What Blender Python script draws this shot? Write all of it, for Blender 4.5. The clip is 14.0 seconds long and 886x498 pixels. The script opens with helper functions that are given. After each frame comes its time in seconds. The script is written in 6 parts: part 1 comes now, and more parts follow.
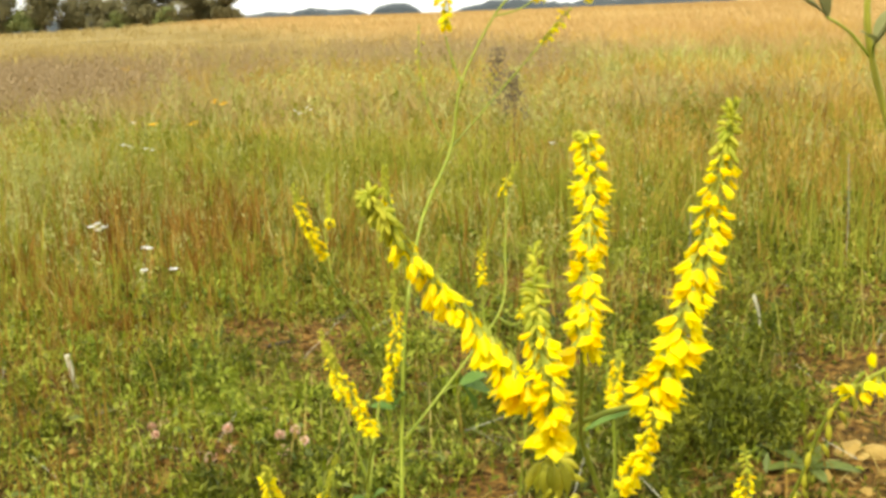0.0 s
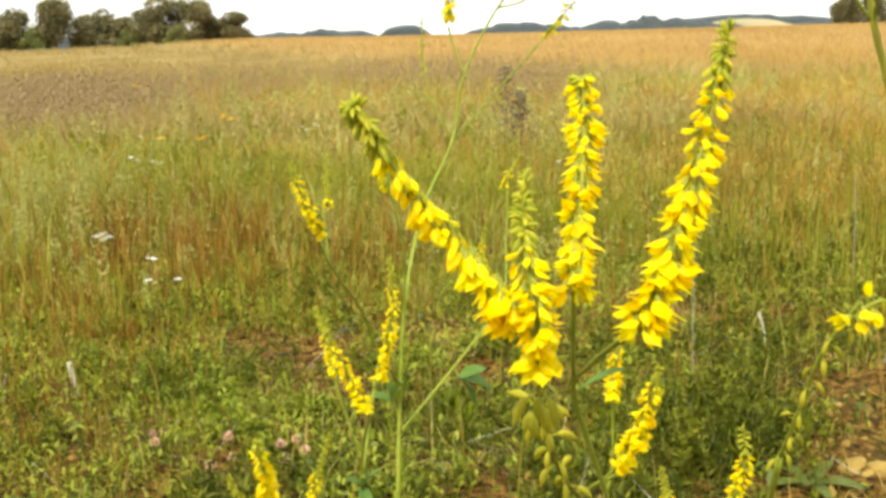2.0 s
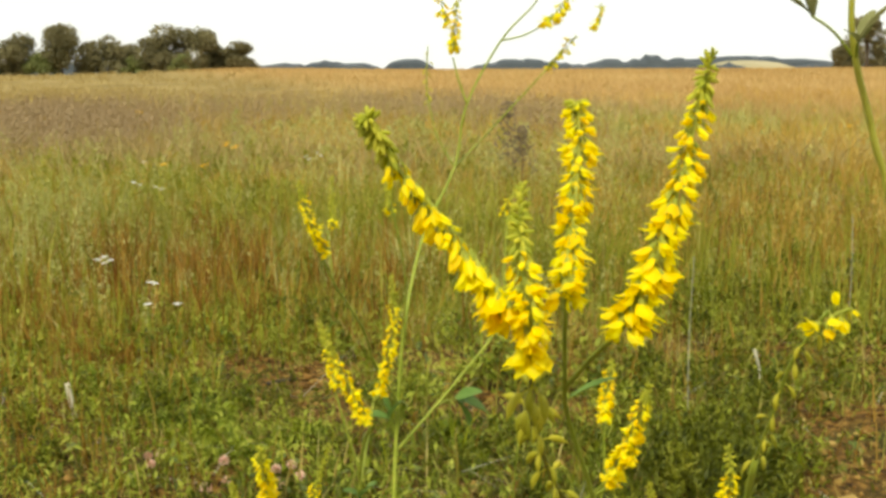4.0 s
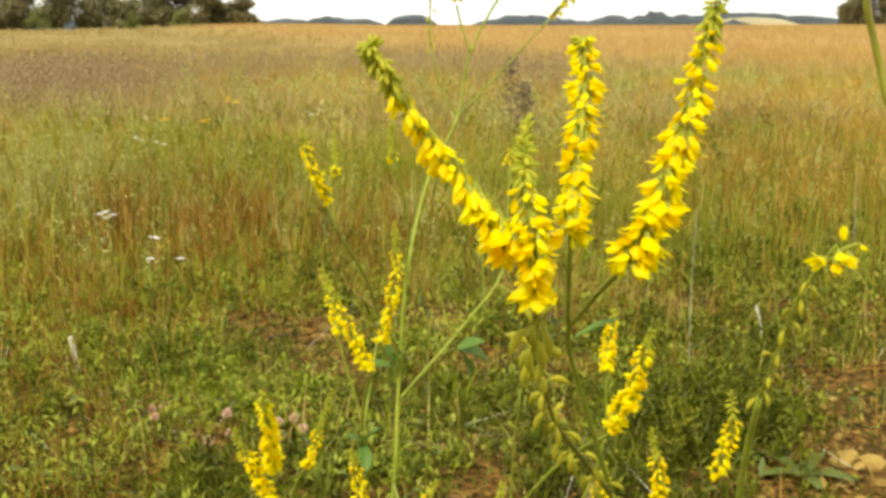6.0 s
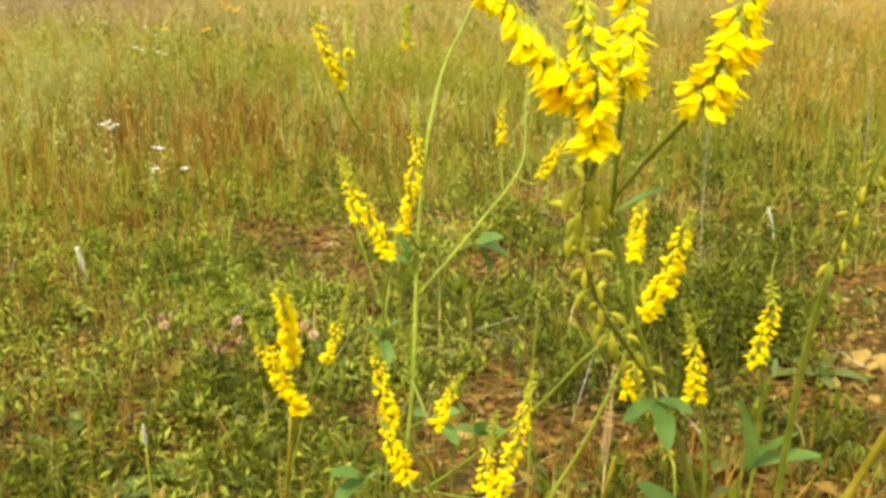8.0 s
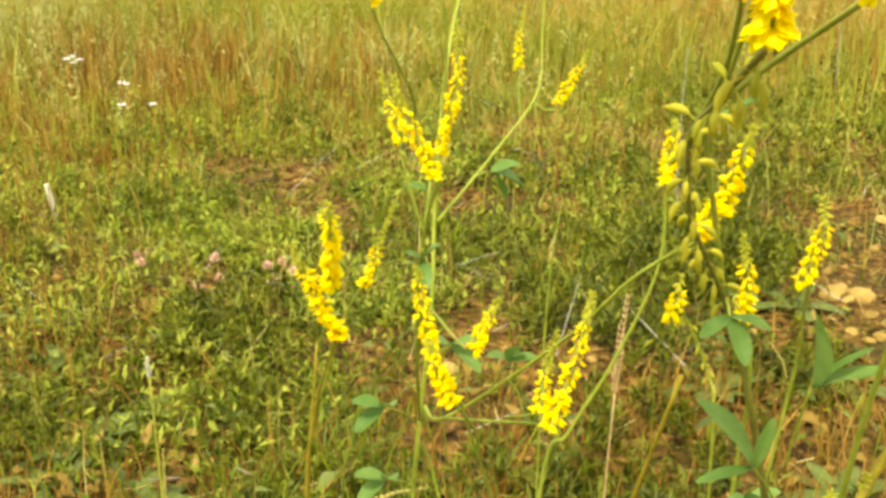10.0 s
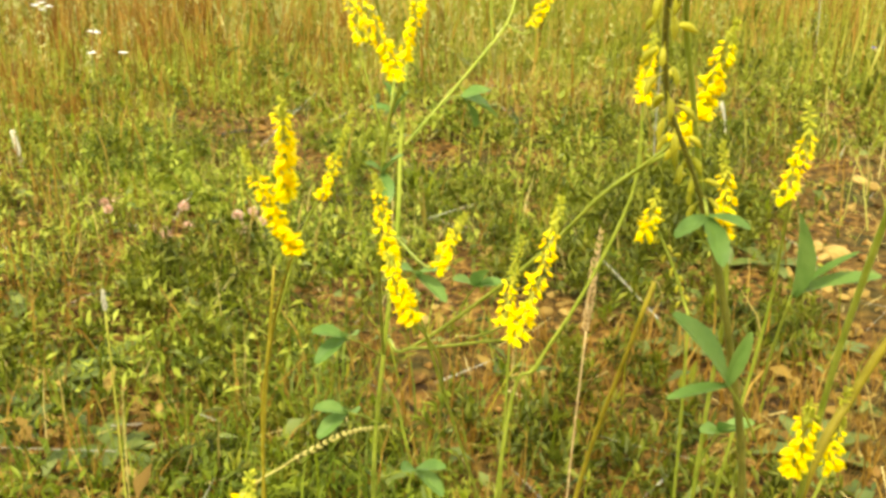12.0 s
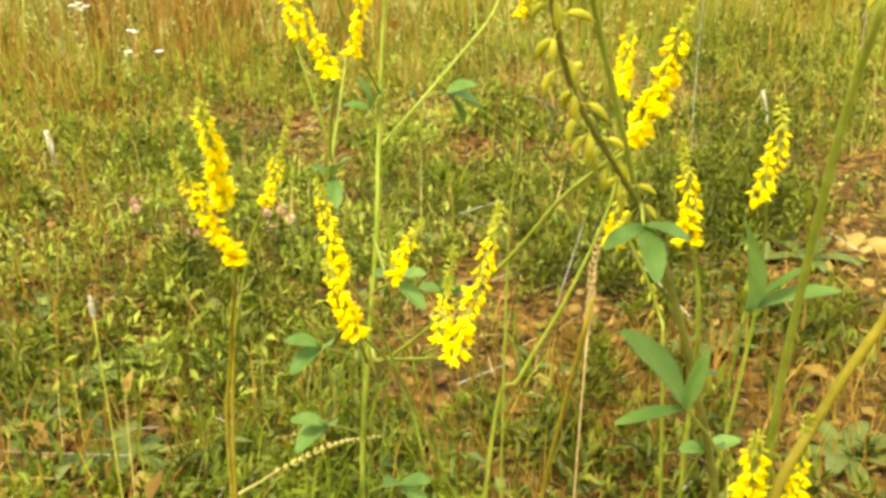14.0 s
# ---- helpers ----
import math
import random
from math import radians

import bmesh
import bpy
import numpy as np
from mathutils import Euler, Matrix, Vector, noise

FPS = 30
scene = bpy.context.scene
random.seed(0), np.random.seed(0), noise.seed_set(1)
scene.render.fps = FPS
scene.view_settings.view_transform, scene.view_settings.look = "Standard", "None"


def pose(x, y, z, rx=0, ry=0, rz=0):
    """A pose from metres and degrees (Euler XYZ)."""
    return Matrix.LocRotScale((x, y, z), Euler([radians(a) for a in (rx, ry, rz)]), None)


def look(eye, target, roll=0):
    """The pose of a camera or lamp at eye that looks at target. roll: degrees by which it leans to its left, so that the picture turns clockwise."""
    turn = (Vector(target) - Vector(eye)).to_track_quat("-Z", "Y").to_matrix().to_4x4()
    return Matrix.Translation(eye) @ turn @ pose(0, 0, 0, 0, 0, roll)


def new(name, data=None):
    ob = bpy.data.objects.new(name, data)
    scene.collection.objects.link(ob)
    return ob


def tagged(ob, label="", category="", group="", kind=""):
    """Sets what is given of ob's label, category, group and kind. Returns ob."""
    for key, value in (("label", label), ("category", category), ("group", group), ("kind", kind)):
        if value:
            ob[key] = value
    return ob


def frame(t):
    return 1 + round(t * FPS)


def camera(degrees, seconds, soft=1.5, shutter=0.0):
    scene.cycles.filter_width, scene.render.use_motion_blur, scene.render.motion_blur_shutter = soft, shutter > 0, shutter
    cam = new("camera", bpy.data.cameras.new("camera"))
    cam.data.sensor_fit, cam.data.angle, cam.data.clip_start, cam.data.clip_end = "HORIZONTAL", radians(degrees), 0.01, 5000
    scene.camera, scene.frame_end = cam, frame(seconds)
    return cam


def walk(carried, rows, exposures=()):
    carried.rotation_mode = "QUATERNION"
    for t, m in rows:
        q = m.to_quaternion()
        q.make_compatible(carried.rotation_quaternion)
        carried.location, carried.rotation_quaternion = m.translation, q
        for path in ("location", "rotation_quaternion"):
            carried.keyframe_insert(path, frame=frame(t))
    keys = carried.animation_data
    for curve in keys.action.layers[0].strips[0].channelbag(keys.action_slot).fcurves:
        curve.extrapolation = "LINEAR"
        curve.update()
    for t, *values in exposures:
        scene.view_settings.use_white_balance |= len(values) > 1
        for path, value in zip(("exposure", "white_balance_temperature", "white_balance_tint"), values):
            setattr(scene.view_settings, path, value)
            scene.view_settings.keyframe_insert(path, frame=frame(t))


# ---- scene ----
cam = camera(43.4, 14.0, soft=3.4)
PATH = [
    (0, (0.0298, 0.1081, 0.7588), (-0.0242, 2.0653, 0.3508), -2.35),
    (0.5, (0.0280, 0.1134, 0.7532), (-0.0231, 2.0697, 0.3402), -2.19),
    (1, (0.0281, 0.1114, 0.7500), (-0.0238, 2.0678, 0.3378), -1.98),
    (1.5, (0.0258, 0.1149, 0.7457), (-0.0307, 2.0741, 0.3480), -1.93),
    (2, (0.0331, 0.1090, 0.7378), (-0.0310, 2.0735, 0.3681), -1.65),
    (2.5, (0.0389, 0.1057, 0.7351), (-0.0285, 2.0768, 0.4031), -1.40),
    (5, (0.0297, 0.0815, 0.7348), (-0.0260, 2.0566, 0.4255), 0.17),
    (5.5, (0.0321, 0.0830, 0.7313), (-0.0225, 2.0506, 0.3771), 0.16),
    (6, (0.0325, 0.0902, 0.7293), (-0.0329, 2.0515, 0.3436), -0.13),
    (6.5, (0.0301, 0.0984, 0.7259), (-0.0548, 2.0513, 0.3028), -0.50),
    (7, (0.0299, 0.1058, 0.7204), (-0.0586, 2.0492, 0.2566), -0.56),
    (7.5, (0.0254, 0.1074, 0.7150), (-0.0558, 2.0400, 0.2065), -0.63),
    (8, (0.0234, 0.1122, 0.7121), (-0.0509, 2.0364, 0.1716), -0.90),
    (10.5, (-0.0188, 0.1215, 0.6954), (-0.0030, 2.0098, 0.0366), -0.05),
    (11, (-0.0140, 0.1251, 0.6872), (0.0126, 2.0093, 0.0171), 0.26),
    (11.5, (-0.0124, 0.1256, 0.6794), (0.0257, 2.0037, -0.0070), 0.63),
    (12, (-0.0085, 0.1371, 0.6705), (0.0330, 2.0094, -0.0316), 0.86),
    (12.5, (0.0259, 0.1471, 0.6618), (0.0127, 2.0050, -0.0783), -1.00),
    (13, (0.0090, 0.1531, 0.6568), (-0.0219, 2.0085, -0.0891), 0.19),
    (13.5, (-0.0054, 0.1580, 0.6564), (-0.0385, 2.0198, -0.0735), 0.05),
    (14, (0.0341, 0.1703, 0.6649), (-0.0219, 2.0376, -0.0492), -0.78),
]
EXPOSURES = [(0, 0.38), (1.5, 0.38), (2.2, 0.20), (2.5, 0.02), (5, -0.05), (5.5, 0.0), (6.5, 0.24), (8, 0.49), (10.5, 0.78), (14, 0.88)]
walk(cam, [(t, look(eye, target, roll)) for t, eye, target, roll in PATH], [(t, s, 6900 + 450 * (t > 6), 3) for t, s in EXPOSURES])

# ---- light: bright overcast summer sky, thin cloud over the sun ----
SUN_ELEV, SUN_ROT = radians(52), radians(200)
world = bpy.data.worlds.new("overcast_sky")
scene.world = world
world.use_nodes = True
wn, wl = world.node_tree.nodes, world.node_tree.links
sky = wn.new("ShaderNodeTexSky")
sky.sky_type, sky.sun_disc, sky.sun_elevation, sky.sun_rotation = "NISHITA", False, SUN_ELEV, SUN_ROT
sky_bg = wn["Background"]
sky_bg.inputs["Strength"].default_value = 0.10
wl.new(sky.outputs[0], sky_bg.inputs["Color"])
cloud_bg = wn.new("ShaderNodeBackground")
cloud_bg.inputs["Color"].default_value = (0.985, 0.985, 1.0, 1)
cloud_bg.inputs["Strength"].default_value = 1.24
cover = wn.new("ShaderNodeMixShader")
cover.inputs[0].default_value = 0.85
wl.new(sky_bg.outputs[0], cover.inputs[1])
wl.new(cloud_bg.outputs[0], cover.inputs[2])
wl.new(cover.outputs[0], wn["World Output"].inputs["Surface"])
sun = new("sun", bpy.data.lights.new("sun", "SUN"))
sun.data.energy, sun.data.angle, sun.data.color = 4.0, radians(8), (1.0, 0.93, 0.80)
sun.matrix_world = look((-6, -14, 22), (0, 1, 0))


# ---- materials ----
def ramp_mat(name, colours, rough=0.6, scale=30.0, translucent=0.0, source="object", bump=0.0, spread=0.35, vary=1.0):
    """A surface whose colour runs through colours from piece to piece, with a finer grain over it."""
    m = bpy.data.materials.new(name)
    m.use_nodes = True
    n, l = m.node_tree.nodes, m.node_tree.links
    bsdf = n["Principled BSDF"]
    bsdf.inputs["Roughness"].default_value = rough
    bsdf.inputs["Specular IOR Level"].default_value = 0.23
    tex = n.new("ShaderNodeTexNoise")
    tex.inputs["Scale"].default_value, tex.inputs["Detail"].default_value = scale, 5
    geo = n.new("ShaderNodeNewGeometry")
    l.new(geo.outputs["Position"], tex.inputs["Vector"])
    if source == "object":
        rnd = n.new("ShaderNodeObjectInfo").outputs["Random"]
    elif source == "island":
        rnd = geo.outputs["Random Per Island"]
    else:
        rnd = None
    ramp = n.new("ShaderNodeValToRGB")
    el = ramp.color_ramp.elements
    while len(el) < len(colours):
        el.new(0.5)
    for i, c in enumerate(colours):
        el[i].position = i / max(1, len(colours) - 1)
        el[i].color = (*c, 1)
    if rnd is not None:
        mix = n.new("ShaderNodeMath")
        mix.operation = "MULTIPLY_ADD"
        l.new(tex.outputs["Fac"], mix.inputs[0])
        mix.inputs[1].default_value = spread
        sub = n.new("ShaderNodeMath")
        sub.operation = "MULTIPLY_ADD"
        l.new(rnd, sub.inputs[0])
        sub.inputs[1].default_value, sub.inputs[2].default_value = vary, (1 - vary) / 2 - spread / 2
        l.new(sub.outputs[0], mix.inputs[2])
        l.new(mix.outputs[0], ramp.inputs[0])
    else:
        con = n.new("ShaderNodeMapRange")
        con.inputs[1].default_value, con.inputs[2].default_value = 0.3, 0.7
        l.new(tex.outputs["Fac"], con.inputs[0])
        l.new(con.outputs[0], ramp.inputs[0])
    l.new(ramp.outputs[0], bsdf.inputs["Base Color"])
    if bump:
        b = n.new("ShaderNodeBump")
        b.inputs["Strength"].default_value, b.inputs["Distance"].default_value = bump, 0.004
        l.new(tex.outputs["Fac"], b.inputs["Height"])
        l.new(b.outputs[0], bsdf.inputs["Normal"])
    if translucent:
        tr = n.new("ShaderNodeBsdfTranslucent")
        l.new(ramp.outputs[0], tr.inputs["Color"])
        ms = n.new("ShaderNodeMixShader")
        ms.inputs[0].default_value = translucent
        l.new(bsdf.outputs[0], ms.inputs[1])
        l.new(tr.outputs[0], ms.inputs[2])
        l.new(ms.outputs[0], n["Material Output"].inputs["Surface"])
    return m


PETAL = ramp_mat("petal_yellow", [(0.97, 0.72, 0.004), (0.98, 0.83, 0.007), (0.98, 0.92, 0.018)], 0.5, 900, 0.55)
BUD = ramp_mat("bud_green_yellow", [(0.46, 0.50, 0.05), (0.74, 0.70, 0.08)], 0.55, 900, 0.55)
CALYX = ramp_mat("calyx_green", [(0.34, 0.39, 0.05), (0.50, 0.52, 0.08)], 0.6, 900, 0.4)
ROSETTE = ramp_mat("rosette_leaf", [(0.045, 0.066, 0.012), (0.110, 0.145, 0.028), (0.21, 0.24, 0.058)], 0.5, 40, 0.25, "island", spread=0.8)
STEM = ramp_mat("stem_green", [(0.18, 0.235, 0.020), (0.31, 0.345, 0.045)], 0.5, 120, 0.0, "noise", 0.2)
STEM_DARK = ramp_mat("stem_dark", [(0.12, 0.125, 0.020), (0.22, 0.21, 0.035)], 0.5, 150, 0.0, "noise", 0.2)
STEM_OLIVE = ramp_mat("stem_olive", [(0.30, 0.30, 0.035), (0.44, 0.42, 0.07)], 0.5, 120, 0.0, "noise", 0.2)
STEM_OCHRE = ramp_mat("stem_ochre", [(0.19, 0.155, 0.010), (0.30, 0.24, 0.022)], 0.5, 120, 0.0, "noise", 0.2)
POD = ramp_mat("pod_olive", [(0.36, 0.36, 0.026), (0.58, 0.53, 0.05)], 0.5, 700, 0.45)
LEAF = ramp_mat("leaflet_green", [(0.080, 0.165, 0.028), (0.140, 0.245, 0.048), (0.21, 0.32, 0.072)], 0.5, 110, 0.35, spread=1.2, vary=0.5, bump=0.25)
LEAF_OLIVE = ramp_mat("leaflet_olive", [(0.19, 0.20, 0.07), (0.29, 0.29, 0.12)], 0.6, 90, 0.3)
DOCK = ramp_mat("dock_seed", [(0.10, 0.075, 0.045), (0.19, 0.145, 0.08)], 0.9, 6, 0.0, "noise")
# coarse noise puts shade between lit tufts into the grass colour
GRASS_GREEN = ramp_mat("grass_green", [(0.055, 0.080, 0.004), (0.165, 0.205, 0.007), (0.31, 0.335, 0.014), (0.48, 0.45, 0.045)], 0.55, 11, 0.35, "island", spread=1.4, vary=0.5)
GRASS_FRESH = ramp_mat("grass_fresh", [(0.065, 0.108, 0.008), (0.155, 0.220, 0.020), (0.29, 0.35, 0.05)], 0.5, 11, 0.35, "island", spread=1.3, vary=0.5)
GRASS_RUST = ramp_mat("grass_rust", [(0.14, 0.068, 0.008), (0.28, 0.150, 0.018), (0.42, 0.265, 0.050)], 0.6, 3, 0.3, "island")
RIPE_RUST = ramp_mat("ripe_rust", [(0.12, 0.048, 0.006), (0.25, 0.115, 0.014), (0.36, 0.20, 0.035)], 0.6, 3, 0.3, "island")
GRASS_STRAW = ramp_mat("grass_straw", [(0.30, 0.205, 0.04), (0.44, 0.34, 0.095), (0.58, 0.48, 0.19)], 0.6, 3, 0.2, "island")
GRASS_PALE = ramp_mat("grass_pale_green", [(0.19, 0.200, 0.022), (0.37, 0.360, 0.060), (0.56, 0.52, 0.16)], 0.6, 8, 0.25, "island", spread=1.3, vary=0.5)
MAUVE = ramp_mat("seed_mauve", [(0.23, 0.155, 0.075), (0.33, 0.24, 0.125), (0.42, 0.32, 0.18)], 0.7, 0.7, 0.3, "island", spread=1.2, vary=0.35)
GRASS_GOLD = ramp_mat("crop_gold", [(0.36, 0.225, 0.075), (0.45, 0.305, 0.115), (0.54, 0.40, 0.175)], 0.65, 0.12, 0.3, "island", spread=1.7, vary=0.2)
HERB_PALE = ramp_mat("herb_pale", [(0.22, 0.260, 0.021), (0.33, 0.370, 0.040), (0.45, 0.475, 0.080)], 0.55, 12, 0.35, "island", spread=1.2, vary=0.5)
# dark green herbs; the darkened tones also stand in for deep shade among leaves
HERB_DARK_SHADE = ramp_mat("herb_dark_shade", [(0.020, 0.027, 0.003), (0.072, 0.088, 0.006), (0.165, 0.180, 0.012), (0.31, 0.30, 0.03)], 0.5, 15, 0.3, "island", spread=1.5, vary=0.42)
# noise at clump size paints shaded gaps among lit leaves into the green
HERB = ramp_mat("herb_leaf", [(0.020, 0.031, 0.002), (0.094, 0.128, 0.006), (0.190, 0.232, 0.012), (0.32, 0.34, 0.032)], 0.5, 15, 0.35, "island", spread=1.7, vary=0.42)
WEED_PALE = ramp_mat("weed_pale_green", [(0.20, 0.21, 0.045), (0.36, 0.36, 0.10), (0.52, 0.505, 0.18), (0.63, 0.60, 0.26)], 0.65, 0.9, 0.4, "island", spread=1.8, vary=0.28)
WEED_GREEN = ramp_mat("weed_green", [(0.085, 0.100, 0.007), (0.20, 0.215, 0.016), (0.34, 0.335, 0.040), (0.50, 0.45, 0.09)], 0.6, 1.1, 0.35, "island", spread=1.8, vary=0.4)
SOFT_RUST = ramp_mat("meadow_rust", [(0.22, 0.112, 0.012), (0.41, 0.245, 0.036), (0.54, 0.385, 0.085), (0.60, 0.48, 0.16)], 0.65, 0.9, 0.35, "island", spread=1.6, vary=0.4)
SOFT_TAN = ramp_mat("meadow_tan", [(0.29, 0.20, 0.065), (0.40, 0.30, 0.11), (0.50, 0.40, 0.17)], 0.65, 0.35, 0.35, "island", spread=1.4, vary=0.35)
LITTER = ramp_mat("dead_litter", [(0.028, 0.015, 0.003), (0.108, 0.062, 0.010), (0.225, 0.142, 0.027), (0.38, 0.275, 0.07)], 0.8, 8, 0.1, "island", spread=0.5, vary=0.8)
STONE = ramp_mat("ochre_stone", [(0.16, 0.095, 0.020), (0.28, 0.18, 0.043), (0.40, 0.275, 0.080)], 0.85, 60, 0.0, "object", 0.5, spread=0.8)
PEBBLE = ramp_mat("pebbles", [(0.10, 0.050, 0.011), (0.19, 0.100, 0.020), (0.31, 0.185, 0.048)], 0.85, 60, 0.0, "island", 0.5)
CLOVER = ramp_mat("clover_head", [(0.56, 0.32, 0.23), (0.72, 0.48, 0.36), (0.84, 0.66, 0.52)], 0.7, 200, 0.25, "island")
WHITE_PETAL = ramp_mat("white_petal", [(0.75, 0.74, 0.70), (0.82, 0.80, 0.80)], 0.6, 200, 0.25)
ORANGE_PETAL = ramp_mat("orange_petal", [(0.82, 0.42, 0.008), (0.92, 0.56, 0.01)], 0.55, 200, 0.2)
DRY = ramp_mat("dry_seed_head", [(0.42, 0.28, 0.11), (0.62, 0.46, 0.22)], 0.7, 200, 0.15, "noise")
STRAW_STALK = ramp_mat("straw_stalk", [(0.36, 0.31, 0.07), (0.52, 0.45, 0.14)], 0.65, 150, 0.15, "noise")
DEAD_LEAF = ramp_mat("dead_leaf", [(0.16, 0.08, 0.025), (0.34, 0.20, 0.07)], 0.7, 120, 0.15, "noise")
PALE_DRY = ramp_mat("bleached_blade", [(0.50, 0.48, 0.33), (0.64, 0.61, 0.45)], 0.6, 60, 0.1, "noise")
GREY_STALK = ramp_mat("grey_dead_stalk", [(0.22, 0.21, 0.15), (0.36, 0.35, 0.27)], 0.7, 60, 0.0, "noise")
TWIG = ramp_mat("dark_twig", [(0.03, 0.024, 0.018), (0.09, 0.075, 0.06)], 0.8, 80, 0.0, "noise", 0.4)
VIOLET_PETAL = ramp_mat("violet_petal", [(0.20, 0.14, 0.50), (0.30, 0.22, 0.60)], 0.6, 200, 0.2)
TREE_LEAF = ramp_mat("tree_leaf", [(0.125, 0.118, 0.055), (0.21, 0.187, 0.088), (0.31, 0.27, 0.13)], 0.6, 0.35, 0.3, "island", spread=1.0, vary=0.5)
SHRUB_LEAF = ramp_mat("shrub_leaf", [(0.15, 0.19, 0.060), (0.24, 0.27, 0.09), (0.32, 0.32, 0.12)], 0.6, 0.5, 0.3, "island")
BARK = ramp_mat("bark", [(0.06, 0.045, 0.03), (0.14, 0.11, 0.08)], 0.9, 6, 0.0, "noise", 0.6)
# blue-grey puts the haze of distance into the woodland's own colour
HAZED_WOOD = ramp_mat("hazed_wood", [(0.040, 0.050, 0.058), (0.070, 0.083, 0.090)], 0.9, 0.06, 0.0, "noise")
FAR_FIELD = ramp_mat("far_field", [(0.30, 0.27, 0.16), (0.42, 0.36, 0.22)], 0.9, 0.01, 0.0, "noise")


def ground_material():
    m = bpy.data.materials.new("field_ground")
    m.use_nodes = True
    n, l = m.node_tree.nodes, m.node_tree.links
    bsdf = n["Principled BSDF"]
    bsdf.inputs["Roughness"].default_value = 1.25
    bsdf.inputs["Specular IOR Level"].default_value = 0.15
    geo = n.new("ShaderNodeNewGeometry")
    sep = n.new("ShaderNodeSeparateXYZ")
    l.new(geo.outputs["Position"], sep.inputs[0])

    def noise_fac(scale, detail=6):
        t = n.new("ShaderNodeTexNoise")
        t.inputs["Scale"].default_value, t.inputs["Detail"].default_value = scale, detail
        l.new(geo.outputs["Position"], t.inputs["Vector"])
        return t.outputs["Fac"]

    def ramp(fac, stops):
        r = n.new("ShaderNodeValToRGB")
        while len(r.color_ramp.elements) < len(stops):
            r.color_ramp.elements.new(0.5)
        for e, (p, c) in zip(r.color_ramp.elements, stops):
            e.position, e.color = p, (*c, 1)
        l.new(fac, r.inputs[0])
        return r.outputs[0]

    def mixed(fac, a, b):
        x = n.new("ShaderNodeMix")
        x.data_type = "RGBA"
        l.new(fac, x.inputs["Factor"])
        l.new(a, x.inputs["A"])
        l.new(b, x.inputs["B"])
        return x.outputs["Result"]

    # reddish soil; its darkest tone stands in for shade between the plants
    soil = ramp(noise_fac(55), [(0.36, (0.024, 0.012, 0.003)), (0.53, (0.130, 0.068, 0.014)), (0.72, (0.32, 0.180, 0.040))])
    mossy = ramp(noise_fac(120), [(0.3, (0.022, 0.022, 0.005)), (0.7, (0.075, 0.060, 0.012))])
    patch = ramp(noise_fac(3.2), [(0.50, (0, 0, 0)), (0.64, (1, 1, 1))])
    near = mixed(patch, soil, mossy)
    sod = ramp(noise_fac(2.5, 9), [(0.3, (0.055, 0.055, 0.010)), (0.5, (0.11, 0.095, 0.018)), (0.7, (0.18, 0.14, 0.032))])
    turf = ramp(noise_fac(0.35, 9), [(0.3, (0.16, 0.115, 0.032)), (0.5, (0.24, 0.175, 0.058)), (0.7, (0.32, 0.24, 0.09))])
    crop = ramp(noise_fac(0.06, 10), [(0.3, (0.34, 0.205, 0.065)), (0.55, (0.43, 0.28, 0.10)), (0.75, (0.50, 0.35, 0.15))])

    def zone(lo, hi, slant=0.0):
        r = n.new("ShaderNodeMapRange")
        r.inputs[1].default_value, r.inputs[2].default_value = lo, hi
        q = n.new("ShaderNodeMath")
        q.operation, q.inputs[1].default_value = "MULTIPLY_ADD", slant
        l.new(sep.outputs["X"], q.inputs[0])
        l.new(sep.outputs["Y"], q.inputs[2])
        l.new(q.outputs[0], r.inputs[0])
        return r.outputs[0]

    def round_zone(lo, hi):
        q = n.new("ShaderNodeVectorMath")
        q.operation, q.inputs[1].default_value = "DISTANCE", (0.0, 1.6, 0.0)
        l.new(geo.outputs["Position"], q.inputs[0])
        r = n.new("ShaderNodeMapRange")
        r.inputs[1].default_value, r.inputs[2].default_value = lo, hi
        l.new(q.outputs["Value"], r.inputs[0])
        return r.outputs[0]

    l.new(mixed(zone(18, 36, 2.6), mixed(zone(4.0, 8.0), mixed(round_zone(1.9, 3.6), near, sod), turf), crop), bsdf.inputs["Base Color"])
    b = n.new("ShaderNodeBump")
    b.inputs["Strength"].default_value, b.inputs["Distance"].default_value = 0.8, 0.012
    l.new(noise_fac(90, 8), b.inputs["Height"])
    l.new(b.outputs[0], bsdf.inputs["Normal"])
    return m


# ---- helpers for meshes ----
def smooth01(v, lo, hi):
    t = np.clip((np.asarray(v, float) - lo) / (hi - lo), 0, 1)
    return t * t * (3 - 2 * t)


def ground_z(x, y):
    """The field: uneven by a centimetre or two near by, rising gently to a crest about a hundred metres off."""
    x, y = np.asarray(x, float), np.asarray(y, float)
    near = 0.008 * np.sin(5.1 * x + 1.3) * np.cos(4.3 * y) + 0.006 * np.sin(11 * x + 7 * y) + 0.004 * np.sin(23 * x - 17 * y + 2)
    near = near * (1 - smooth01(np.hypot(x, y), 5, 30))
    rise = (0.68 + 0.42 * smooth01(x, -36, -17) + 0.10 * np.exp(-((x + 17) / 6) ** 2) - 0.002 * np.clip(x, 0, 40)) * smooth01(y, 8, 100)
    roll = 0.18 * np.sin(x * 0.05 + 1) * np.sin(y * 0.045) * smooth01(y, 20, 60)
    return near + (rise + roll) * (1 - 0.6 * smooth01(y, 110, 600))


def mesh_object(name, verts, faces, material, smooth=False):
    me = bpy.data.meshes.new(name)
    me.from_pydata([tuple(v) for v in verts], [], faces)
    if material is not None:
        me.materials.append(material)
    if smooth:
        me.polygons.foreach_set("use_smooth", [True] * len(me.polygons))
    me.update()
    return new(name, me)


